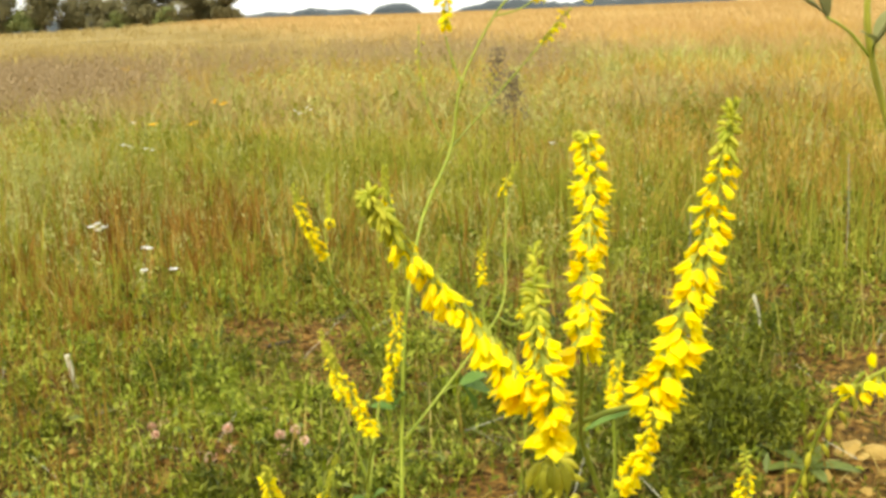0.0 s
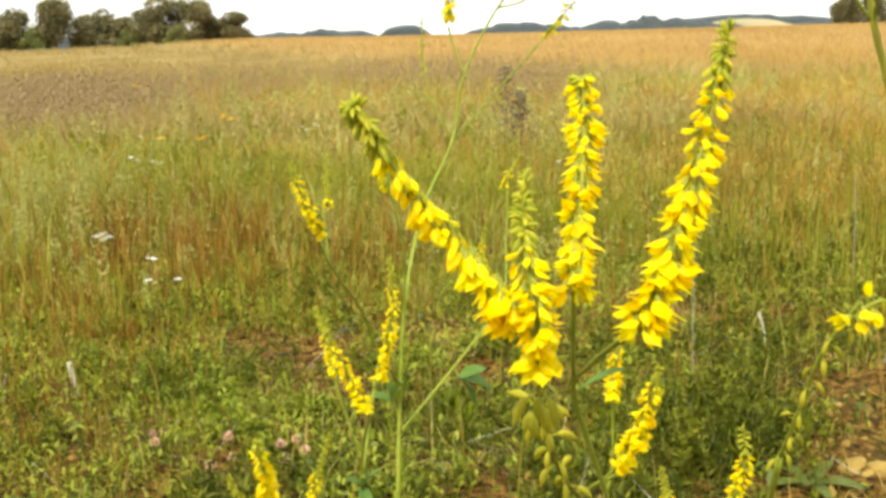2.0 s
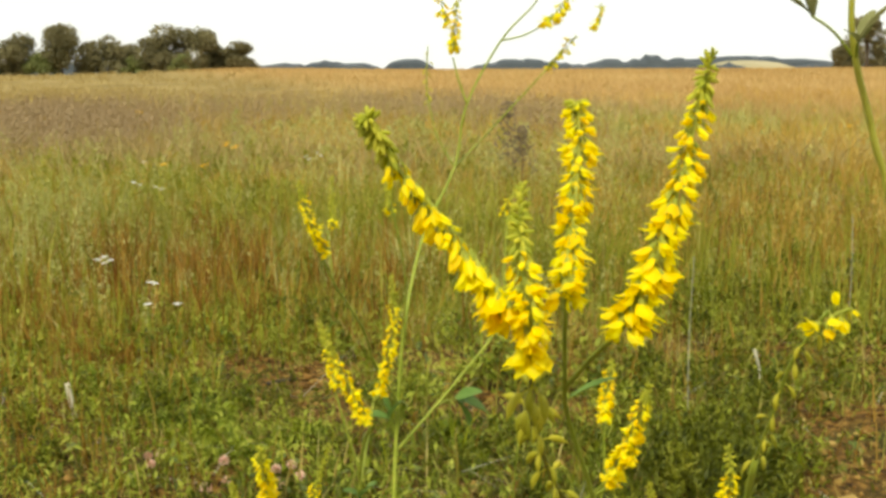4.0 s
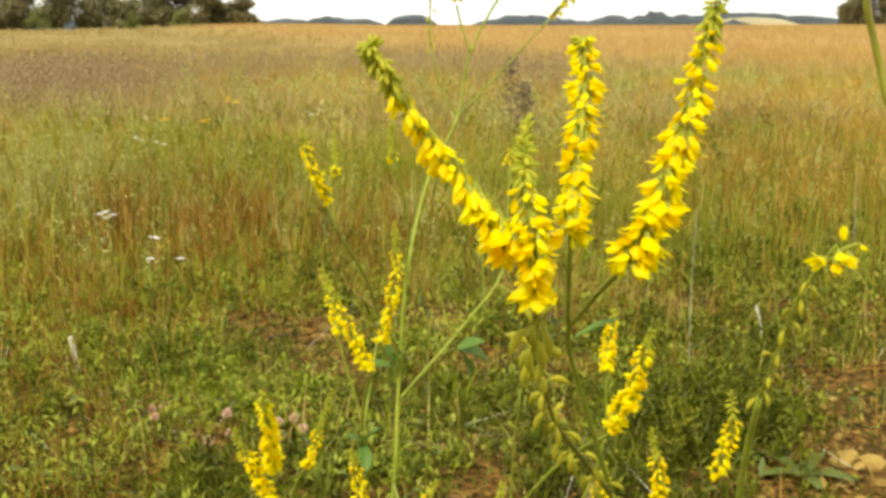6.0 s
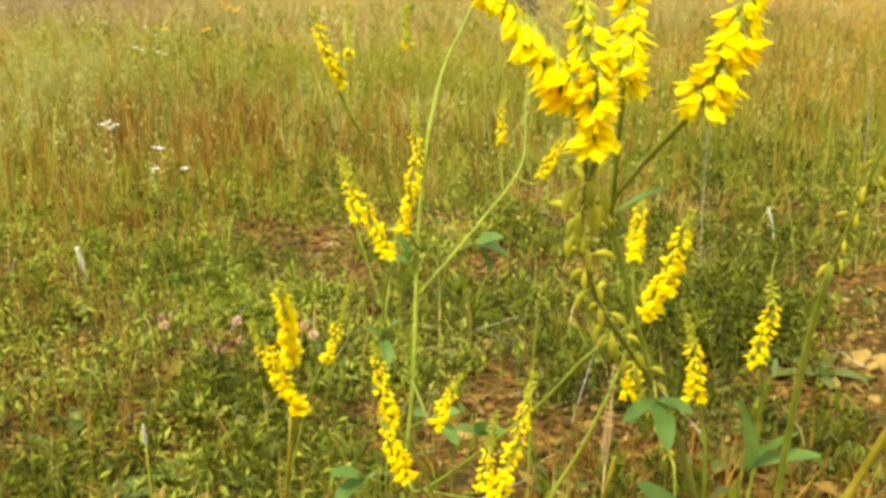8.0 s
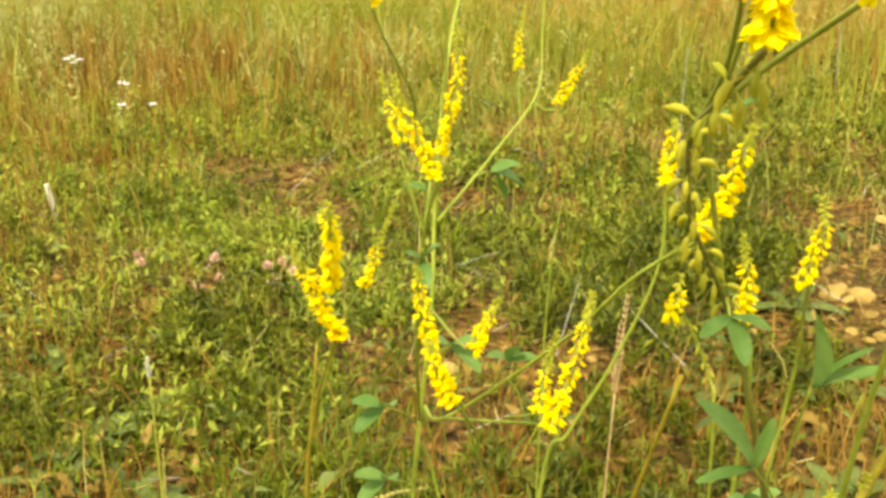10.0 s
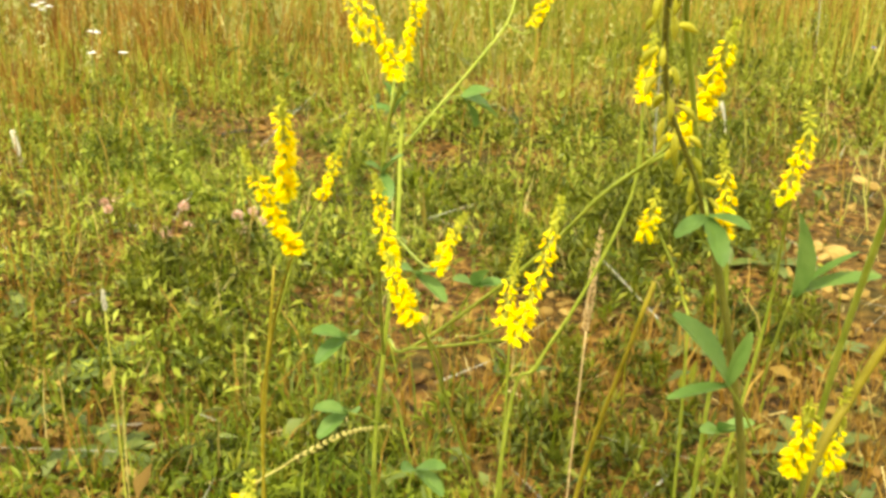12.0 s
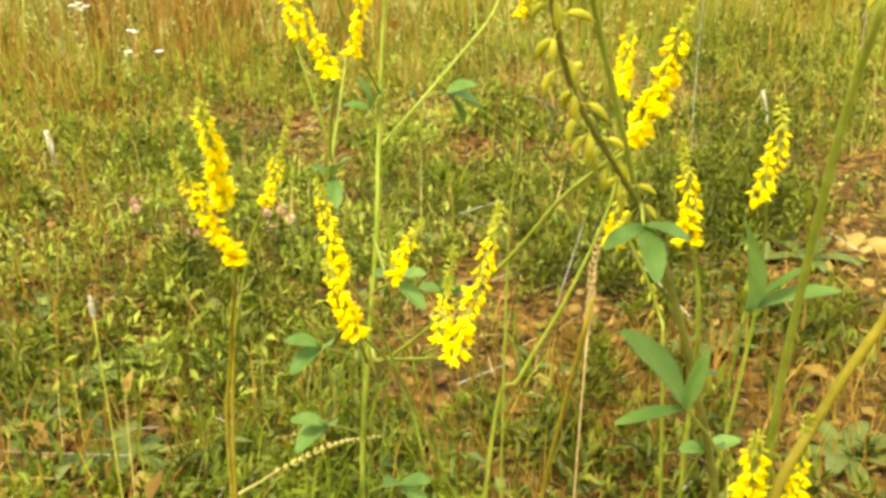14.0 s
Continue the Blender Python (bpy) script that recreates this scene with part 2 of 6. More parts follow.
def soup(name, verts, tris, material, label, category):
    """A large mesh of loose pieces from arrays."""
    me = bpy.data.meshes.new(name)
    me.vertices.add(len(verts))
    me.vertices.foreach_set("co", np.ascontiguousarray(verts, np.float32).ravel())
    me.loops.add(len(tris) * 3)
    me.loops.foreach_set("vertex_index", np.ascontiguousarray(tris, np.int32).ravel())
    me.polygons.add(len(tris))
    me.polygons.foreach_set("loop_start", np.arange(0, len(tris) * 3, 3, dtype=np.int32))
    me.polygons.foreach_set("use_smooth", np.ones(len(tris), bool))
    me.update(calc_edges=True)
    me.materials.append(material)
    return tagged(new(name, me), label, category, kind="stuff")


def blade_arrays(rng, x, y, h, w, lean=0.35, bend=0.5, z0=None):
    """Grass blades: tapered ribbons in two bent steps, 5 vertices and 3 triangles each."""
    k = len(x)
    z = ground_z(x, y) if z0 is None else z0
    yaw, out = rng.uniform(0, 2 * np.pi, k), rng.uniform(0, 2 * np.pi, k)
    side = np.stack([np.cos(yaw), np.sin(yaw), np.zeros(k)], 1) * (w / 2)[:, None]
    tilt = np.abs(rng.normal(0, lean, k))
    way = np.stack([np.cos(out) * tilt, np.sin(out) * tilt, np.ones(k)], 1)
    root = np.stack([x, y, z - 0.004], 1)
    mid = root + way * (0.55 * h)[:, None]
    way2 = way.copy()
    way2[:, :2] *= (1 + bend * rng.uniform(0.5, 3, k))[:, None]
    way2 /= np.linalg.norm(way2, axis=1)[:, None]
    tip = mid + way2 * (0.5 * h)[:, None]
    v = np.stack([root - side, root + side, mid - side * 0.75, mid + side * 0.75, tip], 1).reshape(-1, 3)
    t = (np.array([[0, 1, 3], [0, 3, 2], [2, 3, 4]])[None] + 5 * np.arange(k)[:, None, None]).reshape(-1, 3)
    return v, t


def tuft_arrays(rng, x, y, per, h, w, r, lean=0.5):
    """Tufts of blades that spring from a crown and spread outwards."""
    k = len(x) * per
    cx, cy = np.repeat(x, per), np.repeat(y, per)
    a, rr = rng.uniform(0, 2 * np.pi, k), np.abs(rng.normal(0, 1, k)) * np.repeat(r, per)
    bx, by = cx + rr * np.cos(a), cy + rr * np.sin(a)
    hh = np.repeat(h, per) * rng.uniform(0.45, 1.15, k)
    v, t = blade_arrays(rng, bx, by, hh, rng.uniform(0.6, 1.4, k) * np.repeat(w, per), 0.2, 1.0)
    v = v.reshape(k, 5, 3)
    push = lean * rng.uniform(0.1, 1.0, k) * hh
    for i, f in ((2, 0.35), (3, 0.35), (4, 1.1)):
        v[:, i, 0] += np.cos(a) * push * f
        v[:, i, 1] += np.sin(a) * push * f
        v[:, i, 2] -= push * f * 0.25
    return v.reshape(-1, 3), t


def panicle_arrays(rng, x, y, h, per, length, radius, size):
    """Loose seed heads: small grains scattered round the top of a stalk."""
    k = len(x) * per
    t = rng.uniform(0, 1, k)
    a, rr = rng.uniform(0, 2 * np.pi, k), rng.uniform(0, 1, k) * radius * (1.1 - t)
    lean = np.repeat(rng.normal(0, 0.12, (len(x), 2)), per, 0)
    hz = np.repeat(h, per) - length * (1 - t)
    px = np.repeat(x, per) + rr * np.cos(a) + lean[:, 0] * hz
    py = np.repeat(y, per) + rr * np.sin(a) + lean[:, 1] * hz
    v, f = leaf_arrays(rng, px, py, ground_z(px, py) + hz, rng.uniform(0.7, 1.3, k) * size, 0.9)
    sx, sy = x, y
    s, g = blade_arrays(rng, sx, sy, h, np.full(len(x), size * 0.18), 0.0, 0.0)
    s = s.reshape(-1, 5, 3)
    one = lean[::per]
    for i, q in ((2, 0.55), (3, 0.55), (4, 1.0)):
        s[:, i, 0] = x + one[:, 0] * h * q + (s[:, i, 0] - x) * 0.2
        s[:, i, 1] = y + one[:, 1] * h * q
    return join([(v, f), (s.reshape(-1, 3), g)])


def leaf_arrays(rng, x, y, z, size, flat=0.5, wide=(0.25, 0.42), rise=0.35):
    """Small oval leaves folded along the midrib: 6 vertices and 4 triangles each."""
    k = len(x)
    yaw, pitch = rng.uniform(0, 2 * np.pi, k), rng.normal(rise, flat, k)
    ax = np.stack([np.cos(yaw) * np.cos(pitch), np.sin(yaw) * np.cos(pitch), np.sin(pitch)], 1)
    sd = np.stack([-np.sin(yaw), np.cos(yaw), rng.normal(0, 0.35, k)], 1)
    up = np.cross(ax, sd)
    c = np.stack([x, y, z], 1)
    s = size[:, None]
    wd = rng.uniform(*wide, k)[:, None] * s
    v = np.stack([c, c + ax * s * 0.5 - up * s * 0.06, c + ax * s * (0.97) - up * s * 0.14,
                  c + ax * s * 0.5 + sd * wd + up * s * 0.06, c + ax * s * 0.5 - sd * wd + up * s * 0.06, c + ax * s * 0.12], 1).reshape(-1, 3)
    t = (np.array([[0, 3, 1], [1, 3, 2], [0, 1, 4], [1, 2, 4]])[None] + 6 * np.arange(k)[:, None, None]).reshape(-1, 3)
    return v, t


def feather_arrays(rng, cx, cy, h, per, fat, size, wide=(0.08, 0.22)):
    """Feathery weeds: small narrow leaves in a loose spindle round a leaning stalk."""
    n = len(cx)
    k = n * per
    t = rng.uniform(0.05, 1, k) ** 0.8
    a = rng.uniform(0, 6.283, k)
    hh = np.repeat(h, per)
    r = np.sqrt(rng.uniform(0, 1, k)) * np.repeat(fat * h * rng.uniform(0.6, 1.4, n), per) * np.sin(np.pi * (0.22 + 0.74 * t))
    lean = np.repeat(rng.normal(0, 0.22, (n, 2)), per, 0)
    x = np.repeat(cx, per) + r * np.cos(a) + lean[:, 0] * t * hh
    y = np.repeat(cy, per) + r * np.sin(a) + lean[:, 1] * t * hh
    return leaf_arrays(rng, x, y, ground_z(x, y) + t * hh, np.repeat(size, per) * rng.uniform(0.6, 1.4, k), 0.6, wide, 0.8)


def join(parts):
    vs, ts, o = [], [], 0
    for v, t in parts:
        vs.append(v)
        ts.append(t + o)
        o += len(v)
    return np.concatenate(vs), np.concatenate(ts)


def field_points(rng, k, y0, y1, spread=0.56, margin=0.5, power=1.0):
    """Random places on a strip of the field that widens with distance."""
    u = rng.uniform(0, 1, k)
    y = np.sqrt(y0 ** 2 + u * (y1 ** 2 - y0 ** 2)) if power == 1.0 else y0 * (y1 / y0) ** u
    x = rng.uniform(-1, 1, k) * (spread * y + margin)
    return x, y


def patchiness(x, y, f, seed):
    """Slow variation from 0 to 1 over the field."""
    return 0.5 + 0.25 * np.sin(f * x * 1.3 + seed) * np.cos(f * y + seed * 2.1) + 0.25 * np.sin(f * 0.6 * (x + y) + seed * 0.7)


def curve_points(points, steps=6):
    """A smooth line through a few points."""
    p = [Vector(q) for q in points]
    p = [p[0] * 2 - p[1]] + p + [p[-1] * 2 - p[-2]]
    out = []
    for i in range(1, len(p) - 2):
        for s in range(steps):
            t = s / steps
            a, b, c, d = p[i - 1], p[i], p[i + 1], p[i + 2]
            out.append(0.5 * (2 * b + (c - a) * t + (2 * a - 5 * b + 4 * c - d) * t * t + (3 * b - a - 3 * c + d) * t ** 3))
    return out + [p[-2]]


def tube_data(line, r0, r1, sides=7):
    """Vertices and faces of a tapering tube along a line."""
    verts, faces = [], []
    ref = Vector((0.31, -0.87, 0.12)).normalized()
    for i, q in enumerate(line):
        d = (line[min(i + 1, len(line) - 1)] - line[max(i - 1, 0)]).normalized()
        a = d.cross(ref).normalized()
        b = d.cross(a)
        r = r0 + (r1 - r0) * i / (len(line) - 1)
        r *= 1 + 0.06 * math.sin(i * 2.3)
        for k in range(sides):
            w = 2 * math.pi * k / sides
            verts.append(q + (a * math.cos(w) + b * math.sin(w)) * r)
    for i in range(len(line) - 1):
        for k in range(sides):
            faces.append((i * sides + k, i * sides + (k + 1) % sides, (i + 1) * sides + (k + 1) % sides, (i + 1) * sides + k))
    faces.append(tuple(range(sides))[::-1])
    faces.append(tuple(range((len(line) - 1) * sides, len(line) * sides)))
    return verts, faces


def tube(name, points, r0, r1, material, parent=None, sides=7, steps=6, label=""):
    v, f = tube_data(curve_points(points, steps), r0, r1, sides)
    ob = mesh_object(name, v, f, material, True)
    if parent is not None:
        hang(ob, parent)
    return tagged(ob, label)


def hang(ob, parent):
    """Makes ob, built in world places, a part of parent."""
    ob.parent = parent
    ob.matrix_parent_inverse = world_of(parent).inverted()
    return ob


def world_of(ob):
    return ob.matrix_basis if ob.parent is None else world_of(ob.parent) @ ob.matrix_parent_inverse @ ob.matrix_basis


def thing(name, x, y, label, category, group=""):
    ob = new(name)
    ob.empty_display_size = 0.05
    ob.matrix_basis = pose(x, y, float(ground_z(x, y)))
    return tagged(ob, label, category, group)


# ---- the ground ----
def build_ground():
    u = np.linspace(-1, 1, 281)
    b = 0.7
    x = b * np.sinh(u * math.asinh(2600 / b))
    y = 1.5 + x
    gx, gy = np.meshgrid(x, y)
    v = np.stack([gx.ravel(), gy.ravel(), ground_z(gx, gy).ravel()], 1)
    n = len(u)
    i = (np.arange(n - 1)[:, None] * n + np.arange(n - 1)[None]).ravel()
    t = np.concatenate([np.stack([i, i + 1, i + n + 1], 1), np.stack([i, i + n + 1, i + n], 1)])
    ob = soup("ground", v, t, ground_material(), "reddish soil under a dry meadow with a golden crop field beyond", "ground")
    ob["kind"] = "structure"


build_ground()


# ---- sweet clover: flower, bud, pod and leaflet shapes ----
def grid_faces(nu, nv, o=0):
    return [(o + i * nv + j, o + i * nv + j + 1, o + (i + 1) * nv + j + 1, o + (i + 1) * nv + j) for i in range(nu - 1) for j in range(nv - 1)]


def flower_mesh(name, spread, droop):
    """A pea flower about 6 mm long that points along x: stalk, calyx, banner, two wings and keel."""
    mm = 0.001
    verts, faces, mats = [], [], []

    def add(vs, fs, mat):
        o = len(verts)
        verts.extend([tuple(c * mm for c in q) for q in vs])
        faces.extend([tuple(o + i for i in f) for f in fs])
        mats.extend([mat] * len(fs))

    ring = lambda x, r, z=0, k=5: [(x, r * math.cos(2 * math.pi * i / k), z + r * math.sin(2 * math.pi * i / k)) for i in range(k)]
    rings = [(-1.6, 0.16, 0.5), (-0.2, 0.2, 0.1), (0.1, 0.75, 0), (1.7, 0.95, 0)]
    vs = [q for x, r, z in rings for q in ring(x, r, z)]
    add(vs, [(i * 5 + k, i * 5 + (k + 1) % 5, i * 5 + 5 + (k + 1) % 5, i * 5 + 5 + k) for i in range(3) for k in range(5)], 1)
    # banner: a broad hood folded over the others, turned up towards its notched end
    vs = []
    for i in range(5):
        t = i / 4
        half = 0.75 + 1.35 * math.sin(math.pi * (0.1 + 0.80 * t)) - 0.75 * t ** 3
        for j in range(-2, 3):
            end = 0.2 * (1 - abs(j) * 0.9) * (t > 0.99)
            vs.append((1.1 + 4.6 * t - end - 0.55 * abs(j) * t * t, j / 2 * half * (1 + spread * 0.25 * t), 0.75 + 0.9 * t + spread * 1.0 * t * t - j * j * 0.24 * (1.1 - 0.5 * t)))
    add(vs, grid_faces(5, 5), 0)
    # wings: two bellied petals beside the keel
    for sgn in (-1, 1):
        vs = []
        for i in range(4):
            t = i / 3
            wide = math.sin(math.pi * (0.12 + 0.74 * t))
            for j in range(3):
                u = j / 2
                vs.append((1.2 + 4.0 * t, sgn * (0.25 + (0.95 - 0.25 * abs(u - 0.5)) * wide + spread * 0.45 * t), 0.55 - 1.75 * u * wide - 0.2 * t - droop * t))
        add(vs, grid_faces(4, 3), 0)
    # keel
    vs = []
    for i in range(4):
        t = i / 3
        wide = 0.75 * math.sin(math.pi * (0.2 + 0.72 * t))
        vs += [(1.3 + 3.4 * t, -wide, -0.1), (1.3 + 3.4 * t, 0, -1.7 * wide - droop * t), (1.3 + 3.4 * t, wide, -0.1)]
    add(vs, grid_faces(4, 3), 0)
    me = bpy.data.meshes.new(name)
    me.from_pydata(verts, [], faces)
    me.materials.append(PETAL)
    me.materials.append(CALYX)
    for p, k in zip(me.polygons, mats):
        p.material_index, p.use_smooth = k, True
    return me


def lathe_mesh(name, profile, material, sides=6, sag=0.0):
    """A body of rings along x; profile rows are x and radius in millimetres."""
    verts = [(x * 0.001, r * 0.001 * math.cos(2 * math.pi * k / sides), (r * math.sin(2 * math.pi * k / sides) - sag * x * x) * 0.001)
             for x, r in profile for k in range(sides)]
    faces = [(i * sides + k, i * sides + (k + 1) % sides, (i + 1) * sides + (k + 1) % sides, (i + 1) * sides + k)
             for i in range(len(profile) - 1) for k in range(sides)]
    me = bpy.data.meshes.new(name)
    me.from_pydata(verts, [], faces)
    me.materials.append(material)
    for p in me.polygons:
        p.use_smooth = True
    return me


OPEN_FLOWERS = [flower_mesh("open_flower", 1.4, 0.4), flower_mesh("half_open_flower", 0.6, 0.2), flower_mesh("wide_flower", 2.2, 0.7)]
CLOSED_FLOWER = flower_mesh("closed_flower", -0.25, 0.0)
BUD_MESH = lathe_mesh("bud", [(-1.0, 0.12), (0, 0.18), (0.3, 0.5), (1.5, 0.62), (2.8, 0.5), (3.5, 0.05)], BUD, 6, 0.05)
POD_MESH = lathe_mesh("pod", [(-4.0, 0.2), (-2.0, 0.2), (-0.2, 0.25), (0.1, 0.7), (1.0, 0.95), (2.6, 1.2), (4.2, 1.1), (5.2, 0.5), (6.2, 0.08)], POD, 7, 0.07)


def aim(place, way, top, size, slim=1.0):
    """The pose of a floret at place that points along way with its banner towards top."""
    x = way.normalized()
    y = top.cross(x)
    y = y.normalized() if y.length > 1e-4 else Vector((0, 1, 0))
    z = x.cross(y)
    m = Matrix((x, y, z)).transposed().to_4x4()
    return Matrix.Translation(place) @ m @ Matrix.Diagonal((size, size * slim, size * slim, 1))


def floret(mesh, name, m, parent):
    ob = new(name, mesh)
    ob.parent = parent
    ob.matrix_parent_inverse = world_of(parent).inverted()
    ob.matrix_basis = m
    return ob


def raceme(plant, points, n, seed, buds=0.22, size=1.0, axis=0.0006, droop=1.35, closed=0.25, side=None, slim=0.74):
    """A flower spike from its lowest flower to its tip: axis with florets that hang outwards, green buds at the top."""
    rng = random.Random(seed)
    line = curve_points(points, 8)
    v, f = tube_data(line, axis, axis * 0.45, 6)
    ax = hang(mesh_object("raceme", v, f, CALYX, True), plant)
    total = len(line) - 1
    n = max(5, int(n * 3.2))
    size *= 1.05
    extra = int(n * buds * 0.55) + 4
    for i in range(n + extra):
        t = max(0.0, (i + rng.uniform(-0.9, 0.9)) / n) ** 0.92 if i < n else 1 - buds + buds * (i - n + 0.5) / extra
        t = min(max(t + 0.004 * math.sin(t * 40 + seed), 0.0), 0.995)
        k = min(int(t * total), total - 1)
        q = line[k].lerp(line[k + 1], t * total - k)
        d = (line[k + 1] - line[k]).normalized()
        a = i * 2.39996 + rng.uniform(-1.3, 1.3)
        e1 = d.cross(Vector((0.2, 1, 0.1))).normalized()
        e2 = d.cross(e1)
        rad = e1 * math.cos(a) + e2 * math.sin(a)
        if side is not None:
            rad = (rad + Vector(side) * 0.8).normalized()
        stray = Vector((rng.gauss(0, 0.2), rng.gauss(0, 0.2), rng.gauss(0, 0.2)))
        if t > 1 - buds:
            s = (t - 1 + buds) / buds
            way = rad * (0.8 - 0.4 * s) + d * (0.1 + 0.9 * s * s) - Vector((0, 0, 0.9 * (1 - s))) + stray
            floret(BUD_MESH, "bud", aim(q + rad * axis, way, d, size * rng.uniform(0.75, 1.15) * (1.1 - 0.55 * s)), ax)
        else:
            s = t / (1 - buds)
            way = rad * rng.uniform(0.35, 1.05) + Vector((0, 0, -droop * rng.uniform(0.5, 1.3) * (1.05 - 0.45 * s))) + d * 0.1 + stray
            mesh = CLOSED_FLOWER if s > 1 - closed or rng.random() < 0.15 else rng.choice(OPEN_FLOWERS)
            top = d * 0.35 + rad * 1.0 + Vector((rng.uniform(-0.5, 0.5), rng.uniform(-0.5, 0.5), 0.3))
            floret(mesh, "flower", aim(q + rad * (axis + 0.0008), way, top, size * rng.uniform(0.8, 1.2) * (1.08 - 0.36 * s) * (1 + 0.13 * math.sin(t * 33 + seed)), slim * (1.2 - 0.35 * s)), ax)
    return ax


def pod_spike(plant, points, n, seed, size=1.0, axis=0.0009, material=None):
    """A spike gone to seed: axis with hanging pods."""
    rng = random.Random(seed)
    line = curve_points(points, 8)
    v, f = tube_data(line, axis, axis * 0.8, 6)
    ax = hang(mesh_object("seed_spike", v, f, material or STEM_DARK, True), plant)
    for i in range(n):
        t = (i + rng.uniform(-0.3, 0.3)) / n
        k = min(max(int(t * (len(line) - 1)), 0), len(line) - 2)
        q, d = line[k].lerp(line[k + 1], min(max(t * (len(line) - 1) - k, 0), 1)), (line[k + 1] - line[k]).normalized()
        a = i * 2.39996 + rng.uniform(-0.6, 0.6)
        e1 = d.cross(Vector((0.2, 1, 0.1))).normalized()
        rad = e1 * math.cos(a) + d.cross(e1) * math.sin(a)
        way = rad * rng.uniform(0.6, 1.1) + Vector((0, 0, -rng.uniform(0.2, 1.1)))
        floret(POD_MESH, "pod", aim(q + way.normalized() * 0.0036 * size, way, Vector((0, 0, 1)), size * rng.uniform(0.8, 1.15)), ax)
    return ax


def leaflet_mesh(name, length, width, fold=0.25, arch=0.3, material=None):
    """An obovate leaflet with a toothed edge, folded along its midrib."""
    verts, faces = [], []
    nu, nv = 13, 7
    for i in range(nu):
        t = i / (nu - 1)
        half = width / 2 * (math.sin(math.pi * (0.04 + 0.93 * t ** 1.1)) ** 0.62)
        for j in range(nv):
            s = j / (nv - 1) * 2 - 1
            tooth = 1 + (0.06 if (i % 2 and abs(s) > 0.99) else 0)
            verts.append((length * t, s * half * tooth, fold * abs(s) * half - arch * length * t * t * 0.5 + 0.02 * width * math.sin(9 * t + 3 * s)))
    faces = grid_faces(nu, nv)
    me = bpy.data.meshes.new(name)
    me.from_pydata(verts, [], faces)
    me.materials.append(material or LEAF)
    for p in me.polygons:
        p.use_smooth = True
    return me


LEAFLET = leaflet_mesh("leaflet", 0.022, 0.0100, 0.5, 0.35)
LEAFLET_OLIVE = leaflet_mesh("olive_leaflet", 0.022, 0.0088, 0.4, 0.3, LEAF_OLIVE)


def leaf(plant, root, node, ends, mesh=None, base_len=None, slims=(1, 1, 1)):
    """A leaf: stalk from root to node and a leaflet from node towards each of ends."""
    root, node = Vector(root), Vector(node)
    stalk = tube("leaf", [root, root.lerp(node, 0.5) + Vector((0, 0, 0.002)), node], 0.0006, 0.0005, STEM, plant, 6, 4)
    for e, slim in zip(ends, slims):
        d = Vector(e) - node
        ob = new("leaflet", mesh or LEAFLET)
        ob.parent = stalk
        ob.matrix_parent_inverse = world_of(stalk).inverted()
        ob.matrix_basis = aim(node, d, Vector((0.15, -0.35, 1)), d.length / (base_len or 0.022), slim)
    return stalk


